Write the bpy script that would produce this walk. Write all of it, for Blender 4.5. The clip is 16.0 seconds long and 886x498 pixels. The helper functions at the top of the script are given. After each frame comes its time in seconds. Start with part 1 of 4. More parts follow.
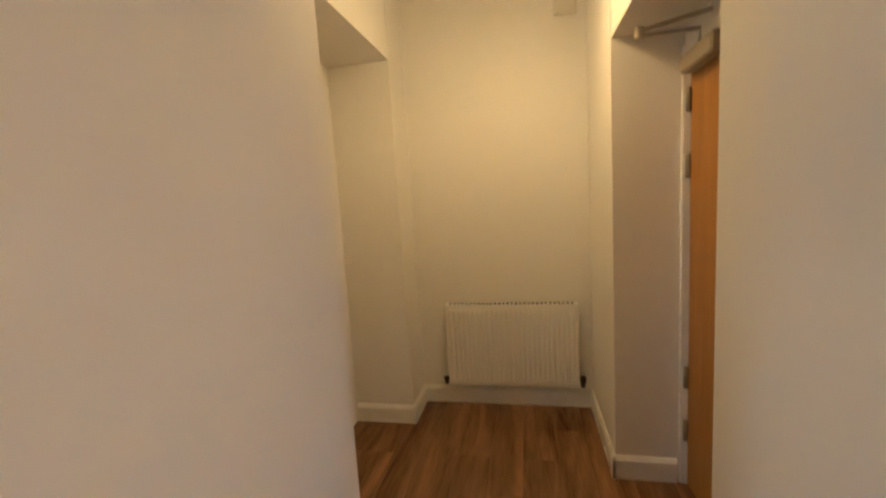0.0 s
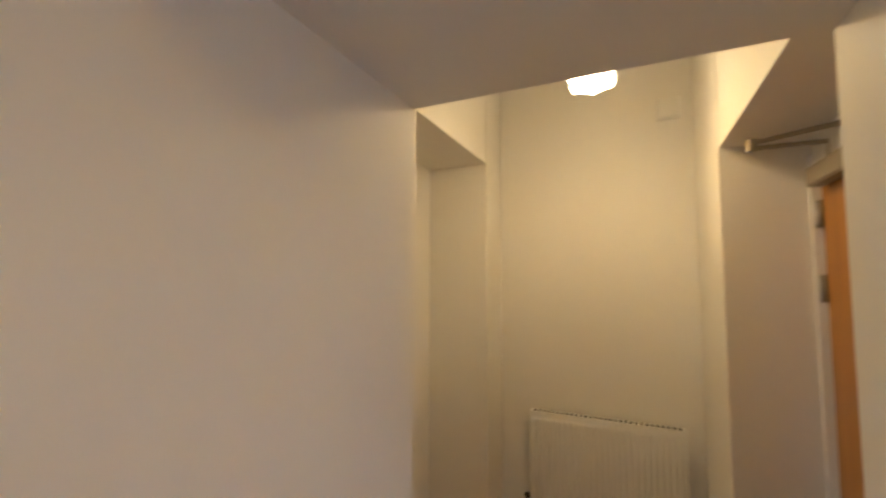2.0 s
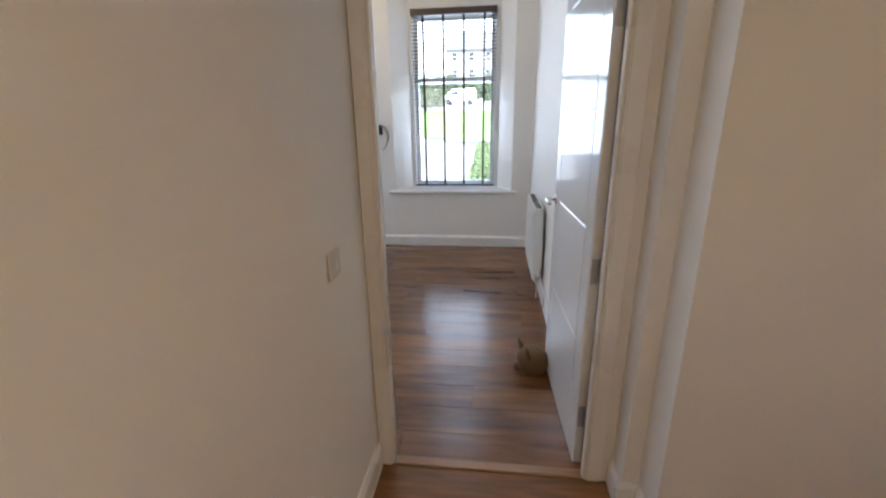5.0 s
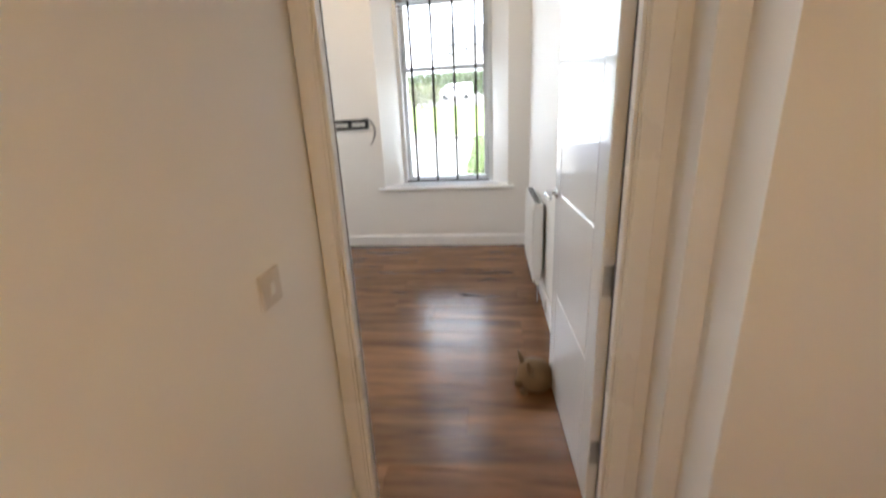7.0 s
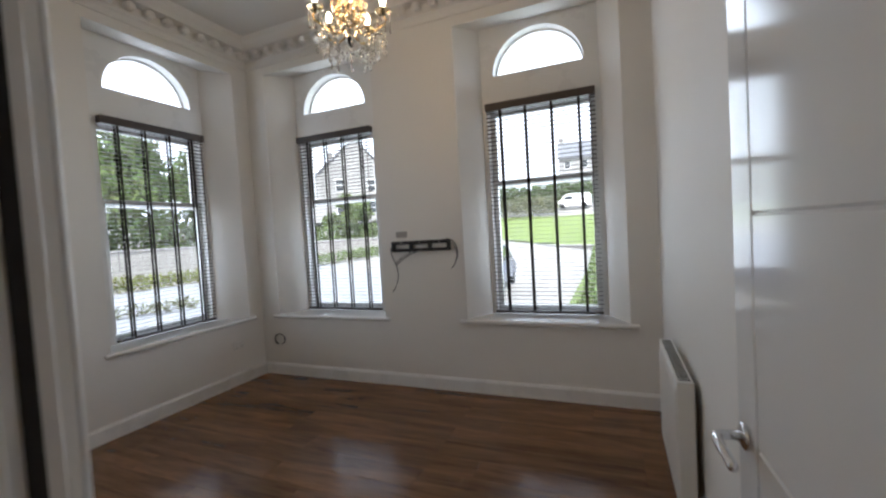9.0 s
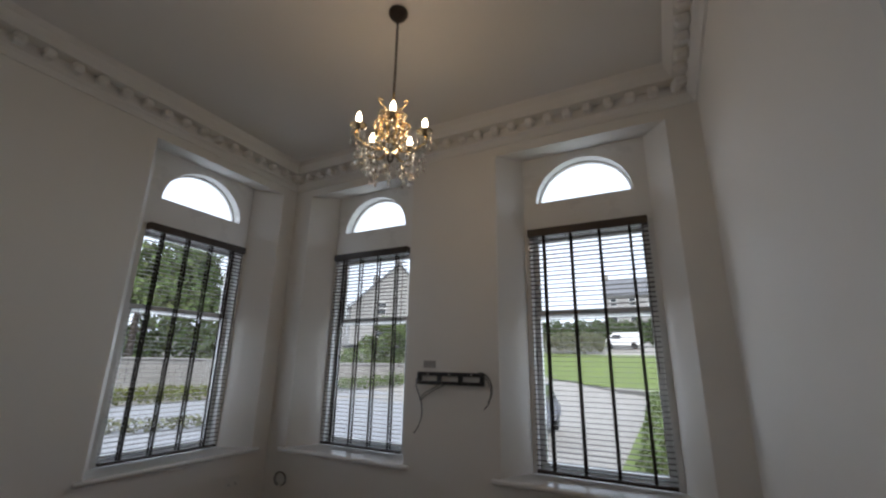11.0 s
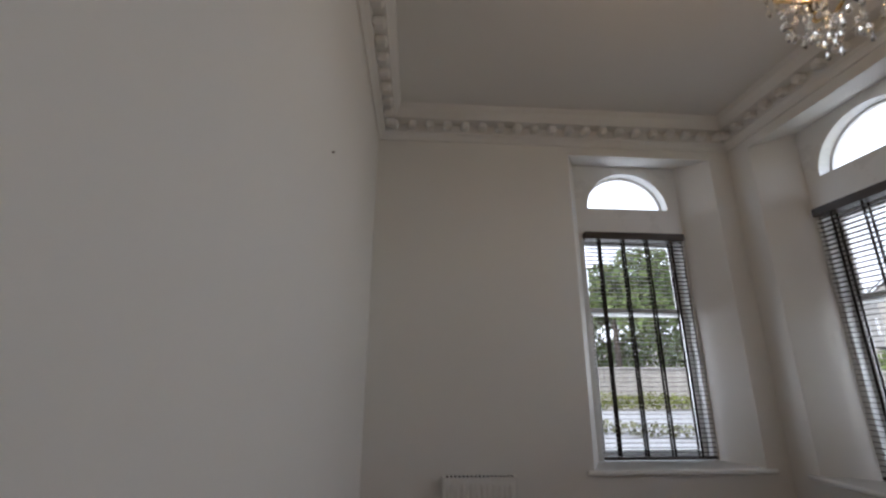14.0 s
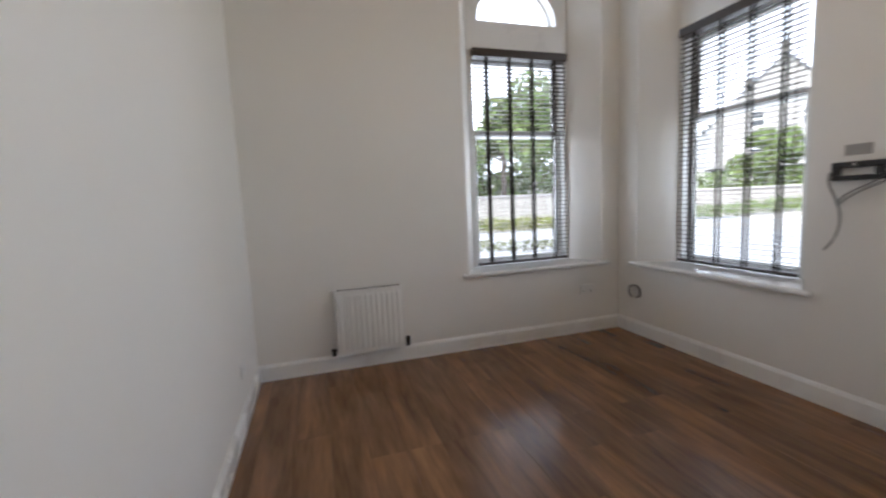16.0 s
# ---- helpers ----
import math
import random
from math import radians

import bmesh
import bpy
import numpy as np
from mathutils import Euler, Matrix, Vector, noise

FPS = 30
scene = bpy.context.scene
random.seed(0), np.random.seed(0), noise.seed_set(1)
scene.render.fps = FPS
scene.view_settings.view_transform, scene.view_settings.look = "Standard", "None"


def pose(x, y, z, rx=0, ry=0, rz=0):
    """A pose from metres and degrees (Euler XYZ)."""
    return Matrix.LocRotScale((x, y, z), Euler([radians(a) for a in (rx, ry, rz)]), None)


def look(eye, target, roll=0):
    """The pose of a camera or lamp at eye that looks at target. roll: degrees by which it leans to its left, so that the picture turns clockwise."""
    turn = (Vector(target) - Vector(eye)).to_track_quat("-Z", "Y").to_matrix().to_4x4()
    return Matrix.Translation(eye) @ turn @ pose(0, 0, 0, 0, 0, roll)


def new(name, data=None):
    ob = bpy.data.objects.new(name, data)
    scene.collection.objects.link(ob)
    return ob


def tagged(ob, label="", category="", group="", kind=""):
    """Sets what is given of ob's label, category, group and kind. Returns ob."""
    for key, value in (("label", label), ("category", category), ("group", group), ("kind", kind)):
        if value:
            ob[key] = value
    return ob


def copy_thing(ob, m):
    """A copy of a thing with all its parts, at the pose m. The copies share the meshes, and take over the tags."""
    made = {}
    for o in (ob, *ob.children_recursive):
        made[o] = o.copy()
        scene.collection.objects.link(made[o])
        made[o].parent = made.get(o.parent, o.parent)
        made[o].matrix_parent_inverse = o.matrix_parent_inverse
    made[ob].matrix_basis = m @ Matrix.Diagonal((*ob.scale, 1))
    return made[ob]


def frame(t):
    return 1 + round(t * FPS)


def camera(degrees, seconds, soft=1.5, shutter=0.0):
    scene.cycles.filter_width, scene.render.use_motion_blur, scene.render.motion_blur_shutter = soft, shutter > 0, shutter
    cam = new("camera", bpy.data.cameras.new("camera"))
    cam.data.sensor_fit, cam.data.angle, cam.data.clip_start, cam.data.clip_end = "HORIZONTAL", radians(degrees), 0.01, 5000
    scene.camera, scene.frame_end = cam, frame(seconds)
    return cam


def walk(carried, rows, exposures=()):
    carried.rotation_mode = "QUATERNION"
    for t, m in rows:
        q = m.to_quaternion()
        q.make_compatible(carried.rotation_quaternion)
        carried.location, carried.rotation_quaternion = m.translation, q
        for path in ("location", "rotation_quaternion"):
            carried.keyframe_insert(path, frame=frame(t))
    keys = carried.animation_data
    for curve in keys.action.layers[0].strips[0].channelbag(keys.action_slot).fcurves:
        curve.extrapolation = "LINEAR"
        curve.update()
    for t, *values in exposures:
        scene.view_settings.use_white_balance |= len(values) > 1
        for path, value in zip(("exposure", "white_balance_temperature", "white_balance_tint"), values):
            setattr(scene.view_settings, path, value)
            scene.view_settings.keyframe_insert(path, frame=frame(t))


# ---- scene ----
cam = camera(93.7, 16.0, soft=2.25, shutter=0.4)
PATH = [
    (0, (0.847, -0.835, 1.535), (2.792, -0.434, 1.295), -3.5),
    (0.5, (0.839, -0.846, 1.604), (2.79, -0.408, 1.601), -0.7),
    (1, (0.841, -0.841, 1.648), (2.783, -0.393, 1.813), 1.1),
    (1.5, (0.829, -0.815, 1.664), (2.773, -0.39, 1.872), 1.7),
    (2, (0.871, -0.895, 1.655), (2.684, -0.063, 1.796), 0.2),
    (2.4, (0.797, -1.023, 1.608), (2.317, 0.275, 1.672), 2.6),
    (2.5, (0.780, -1.150, 1.560), (2.142, 0.290, 1.660), 2.6),
    (2.8, (0.683, -1.24, 1.565), (1.839, 0.388, 1.675), 2.0),
    (3, (0.592, -1.298, 1.563), (1.538, 0.462, 1.651), 1.7),
    (3.5, (0.346, -1.386, 1.577), (0.772, 0.566, 1.475), 0.5),
    (4, (0.366, -1.454, 1.598), (0.352, 0.543, 1.488), 1.2),
    (4.5, (0.420, -1.465, 1.538), (0.232, 0.488, 1.142), 0.0),
    (4.7, (0.411, -1.458, 1.486), (0.195, 0.466, 0.987), -0.2),
    (6.8, (0.458, -1.241, 1.39), (0.198, 0.602, 0.658), -3.6),
    (7, (0.454, -1.149, 1.402), (0.217, 0.742, 0.797), -2.7),
    (7.5, (0.479, -0.824, 1.477), (0.138, 1.108, 1.089), -2.8),
    (8, (0.56, -0.579, 1.49), (-0.071, 1.291, 1.166), -0.2),
    (8.2, (0.57, -0.493, 1.494), (-0.087, 1.374, 1.209), -1.5),
    (10.3, (0.442, 0.182, 1.455), (-0.407, 1.954, 1.831), -0.5),
    (10.5, (0.443, 0.186, 1.476), (-0.415, 1.936, 1.923), 0.4),
    (11, (0.442, 0.182, 1.491), (-0.456, 1.889, 2.02), 1.0),
    (11.5, (0.393, 0.183, 1.501), (-0.735, 1.752, 2.017), -0.6),
    (12, (0.378, 0.241, 1.484), (-1.039, 1.576, 1.944), -1.2),
    (12.5, (0.286, 0.306, 1.476), (-1.342, 1.334, 2.019), -2.2),
    (13, (0.182, 0.379, 1.482), (-1.603, 1.035, 2.101), -2.0),
    (13.5, (0.154, 0.45, 1.452), (-1.72, 0.697, 2.105), -1.7),
    (14, (0.175, 0.489, 1.399), (-1.743, 0.609, 1.952), 0.3),
    (14.5, (0.145, 0.511, 1.36), (-1.831, 0.598, 1.652), -1.1),
    (15, (0.158, 0.558, 1.268), (-1.839, 0.654, 1.319), -2.1),
    (15.5, (0.125, 0.565, 1.291), (-1.856, 0.802, 1.149), -2.5),
    (16, (0.133, 0.599, 1.298), (-1.767, 1.182, 1.074), -2.6),
]
walk(cam, [(t, look(eye, target, roll)) for t, eye, target, roll in PATH],
     [(0.0, 3.08, 5750, 10), (1.5, 3.1, 5450, 10), (2.0, 3.02, 5350, 10), (2.5, 3.05, 4950, 10), (3.0, 2.9, 4600, 10), (3.5, 2.7, 4500, 10),
      (4.0, 2.7, 4800, 10), (4.5, 2.52, 5200, 10), (7.0, 3.0, 6150, 10), (7.5, 2.75, 6050, 10), (8.2, 2.2, 6000, 10), (10.3, 0.75, 6200, 13), (11.0, 0.55, 6150, 12), (12.0, 0.1, 6200, 13), (12.5, 0.3, 6250, 13),
      (13.5, 0.85, 6300, 15), (14.5, 1.08, 6250, 14), (15.0, 1.28, 6200, 13), (15.5, 1.7, 6150, 13), (16.0, 1.95, 6150, 13)])

# ---- world and lamps ----
world = bpy.data.worlds.new("sky")
scene.world = world
world.use_nodes = True
wn = world.node_tree
sky = wn.nodes.new("ShaderNodeTexSky")
sky.sky_type = 'NISHITA'
sky.sun_disc = False
sky.sun_elevation = radians(48)
sky.sun_rotation = radians(150)
sky.air_density, sky.dust_density, sky.ozone_density = 1.0, 6.0, 0.6
cloud = wn.nodes.new("ShaderNodeMix")
cloud.data_type = 'RGBA'
cloud.inputs["Factor"].default_value = 0.6
cloud.inputs["B"].default_value = (11.0, 11.8, 13.0, 1)
wn.links.new(sky.outputs[0], cloud.inputs["A"])
wn.links.new(cloud.outputs["Result"], wn.nodes["Background"].inputs[0])
wn.nodes["Background"].inputs[1].default_value = 0.148

sun = bpy.data.lights.new("sun", 'SUN')
sun.energy, sun.angle, sun.color = 1.4, radians(12), (1.0, 0.96, 0.9)
sun_ob = new("sun", sun)
sun_ob.matrix_world = look((0, 0, 30), (-14, 24, 0))


def lamp(name, place, watts, color, radius):
    data = bpy.data.lights.new(name, 'POINT')
    data.energy, data.color, data.shadow_soft_size = watts, color, radius
    ob = new(name, data)
    ob.location = place
    return ob


WARM = (1.0, 0.55, 0.135)


def panel(name, m, watts, color, w, h, shape='RECTANGLE', spread=180):
    data = bpy.data.lights.new(name, 'AREA')
    data.energy, data.color, data.shape, data.size, data.size_y = watts, color, shape, w, h
    data.spread = radians(spread)
    ob = new(name, data)
    ob.matrix_world = m
    return ob


# the light of the two hall lamps
lamp("lobby_light", (2.85, -.74, 2.45), 0.62, WARM, .07)
panel("lobby_downlight", pose(2.85, -.74, 2.515), 0.50, WARM, .22, .22, 'ELLIPSE')
panel("corridor_light", pose(.45, -2.05, 2.48), 0.92, (1.0, 0.47, 0.075), .26, .26, 'ELLIPSE')
# the sky's light in the window openings
DAY = (0.88, 0.94, 1.0)
for place, turn in (((-.054, 3.86), 0), ((-2.271, 3.86), 0), ((-3.66, 2.527), 90)):
    panel("window_day", pose(*place, 1.80, -90, 0, turn), 4.4, DAY, .84, 1.50)
    panel("fanlight_day", pose(*place, 3.08, -90, 0, turn), 0.4, DAY, .74, .30)
panel("corridor_day", pose(-.24, -2.3, 1.55, 0, -90, 0), 0.08, DAY, .96, .46)

# ---- materials ----


def mat(name, col, rough=0.5, metal=0.0, var=0.06, scale=3.0, bump=0.05, fine=120.0, spec=0.5, rand=0.0, island=0.0):
    """Painted, plastic or metal surface with broad stains and fine grain in real size."""
    m = bpy.data.materials.new(name)
    m.use_nodes = True
    nt = m.node_tree
    b = nt.nodes["Principled BSDF"]
    tc = nt.nodes.new("ShaderNodeTexCoord")
    n1, n2 = nt.nodes.new("ShaderNodeTexNoise"), nt.nodes.new("ShaderNodeTexNoise")
    n1.inputs["Scale"].default_value, n1.inputs["Detail"].default_value = scale, 5
    n2.inputs["Scale"].default_value, n2.inputs["Detail"].default_value = fine, 3
    for n in (n1, n2):
        nt.links.new(tc.outputs["Object"], n.inputs["Vector"])
    mix = nt.nodes.new("ShaderNodeMix")
    mix.data_type = 'RGBA'
    mix.inputs["A"].default_value = (*[c * (1 - var) for c in col], 1)
    mix.inputs["B"].default_value = (*[min(1, c * (1 + var)) for c in col], 1)
    nt.links.new(n1.outputs["Fac"], mix.inputs["Factor"])
    out = mix.outputs["Result"]
    if rand:
        oi = nt.nodes.new("ShaderNodeObjectInfo")
        hs = nt.nodes.new("ShaderNodeHueSaturation")
        mr = nt.nodes.new("ShaderNodeMapRange")
        mr.inputs["To Min"].default_value, mr.inputs["To Max"].default_value = 1 - rand, 1 + rand
        nt.links.new(oi.outputs["Random"], mr.inputs["Value"])
        nt.links.new(mr.outputs["Result"], hs.inputs["Value"])
        nt.links.new(out, hs.inputs["Color"])
        out = hs.outputs["Color"]
    if island:
        ge = nt.nodes.new("ShaderNodeNewGeometry")
        hs = nt.nodes.new("ShaderNodeHueSaturation")
        for socket_name, lo, hi in (("Value", 1 - island, 1 + island), ("Hue", .5 - .06 * island, .5 + .04 * island)):
            mr = nt.nodes.new("ShaderNodeMapRange")
            mr.inputs["To Min"].default_value, mr.inputs["To Max"].default_value = lo, hi
            nt.links.new(ge.outputs["Random Per Island"], mr.inputs["Value"])
            nt.links.new(mr.outputs["Result"], hs.inputs[socket_name])
        nt.links.new(out, hs.inputs["Color"])
        out = hs.outputs["Color"]
    nt.links.new(out, b.inputs["Base Color"])
    b.inputs["Roughness"].default_value = rough
    b.inputs["Metallic"].default_value = metal
    b.inputs["Specular IOR Level"].default_value = spec
    mr = nt.nodes.new("ShaderNodeMapRange")
    mr.inputs["To Min"].default_value, mr.inputs["To Max"].default_value = rough * 0.8, min(1, rough * 1.2)
    nt.links.new(n1.outputs["Fac"], mr.inputs["Value"])
    nt.links.new(mr.outputs["Result"], b.inputs["Roughness"])
    if bump:
        bp = nt.nodes.new("ShaderNodeBump")
        bp.inputs["Strength"].default_value, bp.inputs["Distance"].default_value = bump, 0.002
        nt.links.new(n2.outputs["Fac"], bp.inputs["Height"])
        nt.links.new(bp.outputs["Normal"], b.inputs["Normal"])
    return m


def wood(name, dark, light, rough, along=(1.5, 22, 22), rand=0.18):
    """Grained wood; every board gets its own stretch of grain and tone."""
    m = bpy.data.materials.new(name)
    m.use_nodes = True
    nt = m.node_tree
    b = nt.nodes["Principled BSDF"]
    tc, oi = nt.nodes.new("ShaderNodeTexCoord"), nt.nodes.new("ShaderNodeObjectInfo")
    mp = nt.nodes.new("ShaderNodeMapping")
    mp.inputs["Scale"].default_value = along
    mul = nt.nodes.new("ShaderNodeMath")
    mul.operation, mul.inputs[1].default_value = 'MULTIPLY', 60
    nt.links.new(oi.outputs["Random"], mul.inputs[0])
    cb = nt.nodes.new("ShaderNodeCombineXYZ")
    for i in range(3):
        nt.links.new(mul.outputs[0], cb.inputs[i])
    nt.links.new(cb.outputs[0], mp.inputs["Location"])
    nt.links.new(tc.outputs["Object"], mp.inputs["Vector"])
    n1, n2 = nt.nodes.new("ShaderNodeTexNoise"), nt.nodes.new("ShaderNodeTexNoise")
    n1.inputs["Scale"].default_value, n1.inputs["Detail"].default_value, n1.inputs["Distortion"].default_value = 1.0, 6, 0.8
    n2.inputs["Scale"].default_value, n2.inputs["Detail"].default_value = 6.0, 4
    for n in (n1, n2):
        nt.links.new(mp.outputs[0], n.inputs["Vector"])
    add = nt.nodes.new("ShaderNodeMath")
    add.operation, add.inputs[1].default_value = 'MULTIPLY_ADD', 0.35
    nt.links.new(n2.outputs["Fac"], add.inputs[0])
    nt.links.new(n1.outputs["Fac"], add.inputs[2])
    ramp = nt.nodes.new("ShaderNodeValToRGB")
    ramp.color_ramp.elements[0].position, ramp.color_ramp.elements[1].position = 0.45, 0.9
    ramp.color_ramp.elements[0].color, ramp.color_ramp.elements[1].color = (*dark, 1), (*light, 1)
    nt.links.new(add.outputs[0], ramp.inputs[0])
    hs = nt.nodes.new("ShaderNodeHueSaturation")
    mr = nt.nodes.new("ShaderNodeMapRange")
    mr.inputs["To Min"].default_value, mr.inputs["To Max"].default_value = 1 - rand, 1 + rand
    nt.links.new(oi.outputs["Random"], mr.inputs["Value"])
    nt.links.new(mr.outputs["Result"], hs.inputs["Value"])
    nt.links.new(ramp.outputs[0], hs.inputs["Color"])
    nt.links.new(hs.outputs[0], b.inputs["Base Color"])
    b.inputs["Roughness"].default_value = rough
    bp = nt.nodes.new("ShaderNodeBump")
    bp.inputs["Strength"].default_value, bp.inputs["Distance"].default_value = 0.12, 0.001
    nt.links.new(n2.outputs["Fac"], bp.inputs["Height"])
    nt.links.new(bp.outputs["Normal"], b.inputs["Normal"])
    return m


def glass_pane(name):
    m = bpy.data.materials.new(name)
    m.use_nodes = True
    nt = m.node_tree
    nt.nodes.remove(nt.nodes["Principled BSDF"])
    tr, gl, mx, fr = [nt.nodes.new(k) for k in ("ShaderNodeBsdfTransparent", "ShaderNodeBsdfGlossy", "ShaderNodeMixShader", "ShaderNodeFresnel")]
    tr.inputs[0].default_value = (0.95, 0.97, 0.96, 1)
    gl.inputs["Roughness"].default_value = 0.01
    fr.inputs[0].default_value = 1.45
    nt.links.new(fr.outputs[0], mx.inputs[0])
    nt.links.new(tr.outputs[0], mx.inputs[1])
    nt.links.new(gl.outputs[0], mx.inputs[2])
    nt.links.new(mx.outputs[0], nt.nodes["Material Output"].inputs[0])
    return m


def glow(name, col, strength):
    m = bpy.data.materials.new(name)
    m.use_nodes = True
    b = m.node_tree.nodes["Principled BSDF"]
    b.inputs["Base Color"].default_value = (*col, 1)
    b.inputs["Emission Color"].default_value = (*col, 1)
    b.inputs["Emission Strength"].default_value = strength
    return m


def crystal(name, tint):
    m = bpy.data.materials.new(name)
    m.use_nodes = True
    b = m.node_tree.nodes["Principled BSDF"]
    b.inputs["Base Color"].default_value = (*tint, 1)
    b.inputs["Roughness"].default_value = 0.03
    b.inputs["Transmission Weight"].default_value = 0.85
    b.inputs["IOR"].default_value = 1.5
    return m


M_WALL = mat("white_wall_paint", (0.80, 0.785, 0.755), 0.62, var=0.035, scale=1.1, bump=0.10, fine=90)
M_CEIL = mat("ceiling_paint", (0.78, 0.77, 0.75), 0.8, var=0.03, scale=1.0, bump=0.08)
M_TRIM = mat("white_gloss_paint", (0.82, 0.82, 0.81), 0.28, var=0.03, scale=2.5, bump=0.04, fine=60)
M_DOOR = mat("white_door_gloss", (0.80, 0.81, 0.82), 0.11, var=0.02, scale=2.0, bump=0.008, fine=30, spec=0.35)
M_SILL = mat("sill_gloss_paint", (0.80, 0.80, 0.79), 0.16, var=0.04, scale=4, bump=0.03, fine=40)
M_RAD = mat("radiator_enamel", (0.80, 0.80, 0.78), 0.3, var=0.03, scale=4, bump=0.02)
M_PLASTIC = mat("white_plastic", (0.78, 0.78, 0.76), 0.35, var=0.03, scale=10, bump=0)
M_GREYPLATE = mat("grey_filler", (0.36, 0.35, 0.34), 0.8, var=0.15, scale=14, bump=0.2)
M_CHROME = mat("chrome", (0.75, 0.76, 0.78), 0.12, 1.0, var=0.04, scale=12, bump=0)
M_STEEL = mat("brushed_steel", (0.52, 0.51, 0.49), 0.35, 1.0, var=0.12, scale=20, bump=0.05)
M_PLATE = mat("brushed_plate", (0.62, 0.58, 0.52), 0.45, 0.1, var=0.15, scale=20, bump=0.05)
M_CLOSER = mat("dull_closer_paint", (0.31, 0.28, 0.225), 0.45, 0.3, var=0.12, scale=15, bump=0.05)
M_DARKMETAL = mat("dark_bronze", (0.055, 0.045, 0.038), 0.45, 0.6, var=0.2, scale=20, bump=0.05)
M_BLACK = mat("black_steel", (0.02, 0.02, 0.021), 0.5, var=0.2, scale=20, bump=0.05)
M_CABLE = mat("grey_cable", (0.10, 0.10, 0.10), 0.55, var=0.2, scale=30, bump=0)
M_SEAL = mat("black_seal", (0.015, 0.015, 0.016), 0.8, var=0.2, scale=30, bump=0)
M_BRASS = mat("gilt_brass", (0.80, 0.60, 0.33), 0.25, 1.0, var=0.12, scale=25, bump=0.03)
M_CRYSTAL = crystal("crystal_glass", (0.98, 0.96, 0.92))
M_AMBER = crystal("amber_glass", (1.0, 0.89, 0.68))
M_PANE = glass_pane("window_glass")
M_BULB = glow("lit_bulb", (1.0, 0.80, 0.50), 14)
M_LAMP = glow("lit_lamp_glass", (1.0, 0.74, 0.38), 5.2)
M_FLOOR = wood("brown_laminate", (0.086, 0.036, 0.013), (0.315, 0.155, 0.062), 0.22, (1.0, 8, 8), 0.09)
M_BASE = mat("floor_underlay", (0.05, 0.035, 0.025), 0.9, var=0.1)
M_OAK = wood("oak_veneer", (0.31, 0.135, 0.019), (0.41, 0.190, 0.032), 0.4, (14, 14, 1.2), 0.05)
M_STRIP = wood("threshold_wood", (0.26, 0.15, 0.08), (0.40, 0.25, 0.14), 0.4)
M_BLIND = wood("dark_walnut_slats", (0.030, 0.020, 0.015), (0.060, 0.042, 0.032), 0.45, (2, 40, 40), 0.15)
M_TAPE = mat("dark_tape", (0.022, 0.017, 0.014), 0.9, var=0.15, scale=60, bump=0.2)
M_STONE = mat("sandstone", (0.25, 0.238, 0.220), 0.9, var=0.25, scale=2.5, bump=0.5, fine=25, rand=0.2)
M_COPING = mat("coping_stone", (0.30, 0.29, 0.275), 0.9, var=0.2, scale=3, bump=0.4, fine=25)
M_TARMAC = mat("pale_gravel", (0.275, 0.262, 0.240), 0.9, var=0.18, scale=0.6, bump=0.4, fine=20)
M_GRASS = mat("lawn_soil", (0.120, 0.165, 0.030), 0.9, var=0.3, scale=0.5, bump=0.6, fine=12)
M_LEAF = mat("tree_leaves", (0.115, 0.155, 0.055), 0.8, var=0.35, scale=1.3, bump=0, spec=0.25, island=0.5)
M_HEDGE = mat("hedge_leaves", (0.075, 0.105, 0.042), 0.8, var=0.35, scale=1.3, bump=0, spec=0.2, island=0.5)
M_SHRUB = mat("olive_shrub_leaves", (0.155, 0.160, 0.095), 0.8, var=0.3, scale=1.3, bump=0, spec=0.2, island=0.5)
M_LIME = mat("yellow_green_leaves", (0.150, 0.165, 0.050), 0.8, var=0.3, scale=1.3, bump=0, spec=0.2, island=0.5)
# pale tarmac, with the blue of the reflected sky put into its colour
M_ROAD = mat("sky_tinted_asphalt", (0.250, 0.258, 0.272), 0.85, var=0.10, scale=0.5, bump=0.3, fine=25)
M_BARK = mat("bark", (0.065, 0.052, 0.042), 0.95, var=0.3, scale=5, bump=0.6, fine=18)
M_HARL = mat("grey_render", (0.30, 0.295, 0.285), 0.95, var=0.12, scale=0.6, bump=0.5, fine=15)
M_SLATE = mat("roof_slate", (0.15, 0.155, 0.168), 0.7, var=0.25, scale=1.5, bump=0.5, fine=6)
M_VAN = mat("white_van_paint", (0.78, 0.79, 0.80), 0.25, var=0.03, scale=2, bump=0)
M_CARBLUE = mat("dark_blue_paint", (0.03, 0.05, 0.11), 0.2, var=0.06, scale=2, bump=0)
M_DARKGLASS = mat("dark_vehicle_glass", (0.03, 0.035, 0.04), 0.08, var=0.1, bump=0)
M_RUBBER = mat("tyre_rubber", (0.02, 0.02, 0.02), 0.85, var=0.2, scale=8, bump=0.2)
M_FABRIC = mat("tan_fabric", (0.17, 0.105, 0.050), 0.95, var=0.3, scale=14, bump=0.6, fine=160)
M_SCUFF = mat("scuffed_screw", (0.30, 0.27, 0.24), 0.7, var=0.2, bump=0)

# ---- mesh helpers ----


def mesh_of(name, bm, material, smooth=False):
    me = bpy.data.meshes.new(name)
    bmesh.ops.recalc_face_normals(bm, faces=bm.faces[:])
    if smooth:
        for f in bm.faces:
            f.smooth = True
    bm.to_mesh(me)
    bm.free()
    me.materials.append(material)
    return me


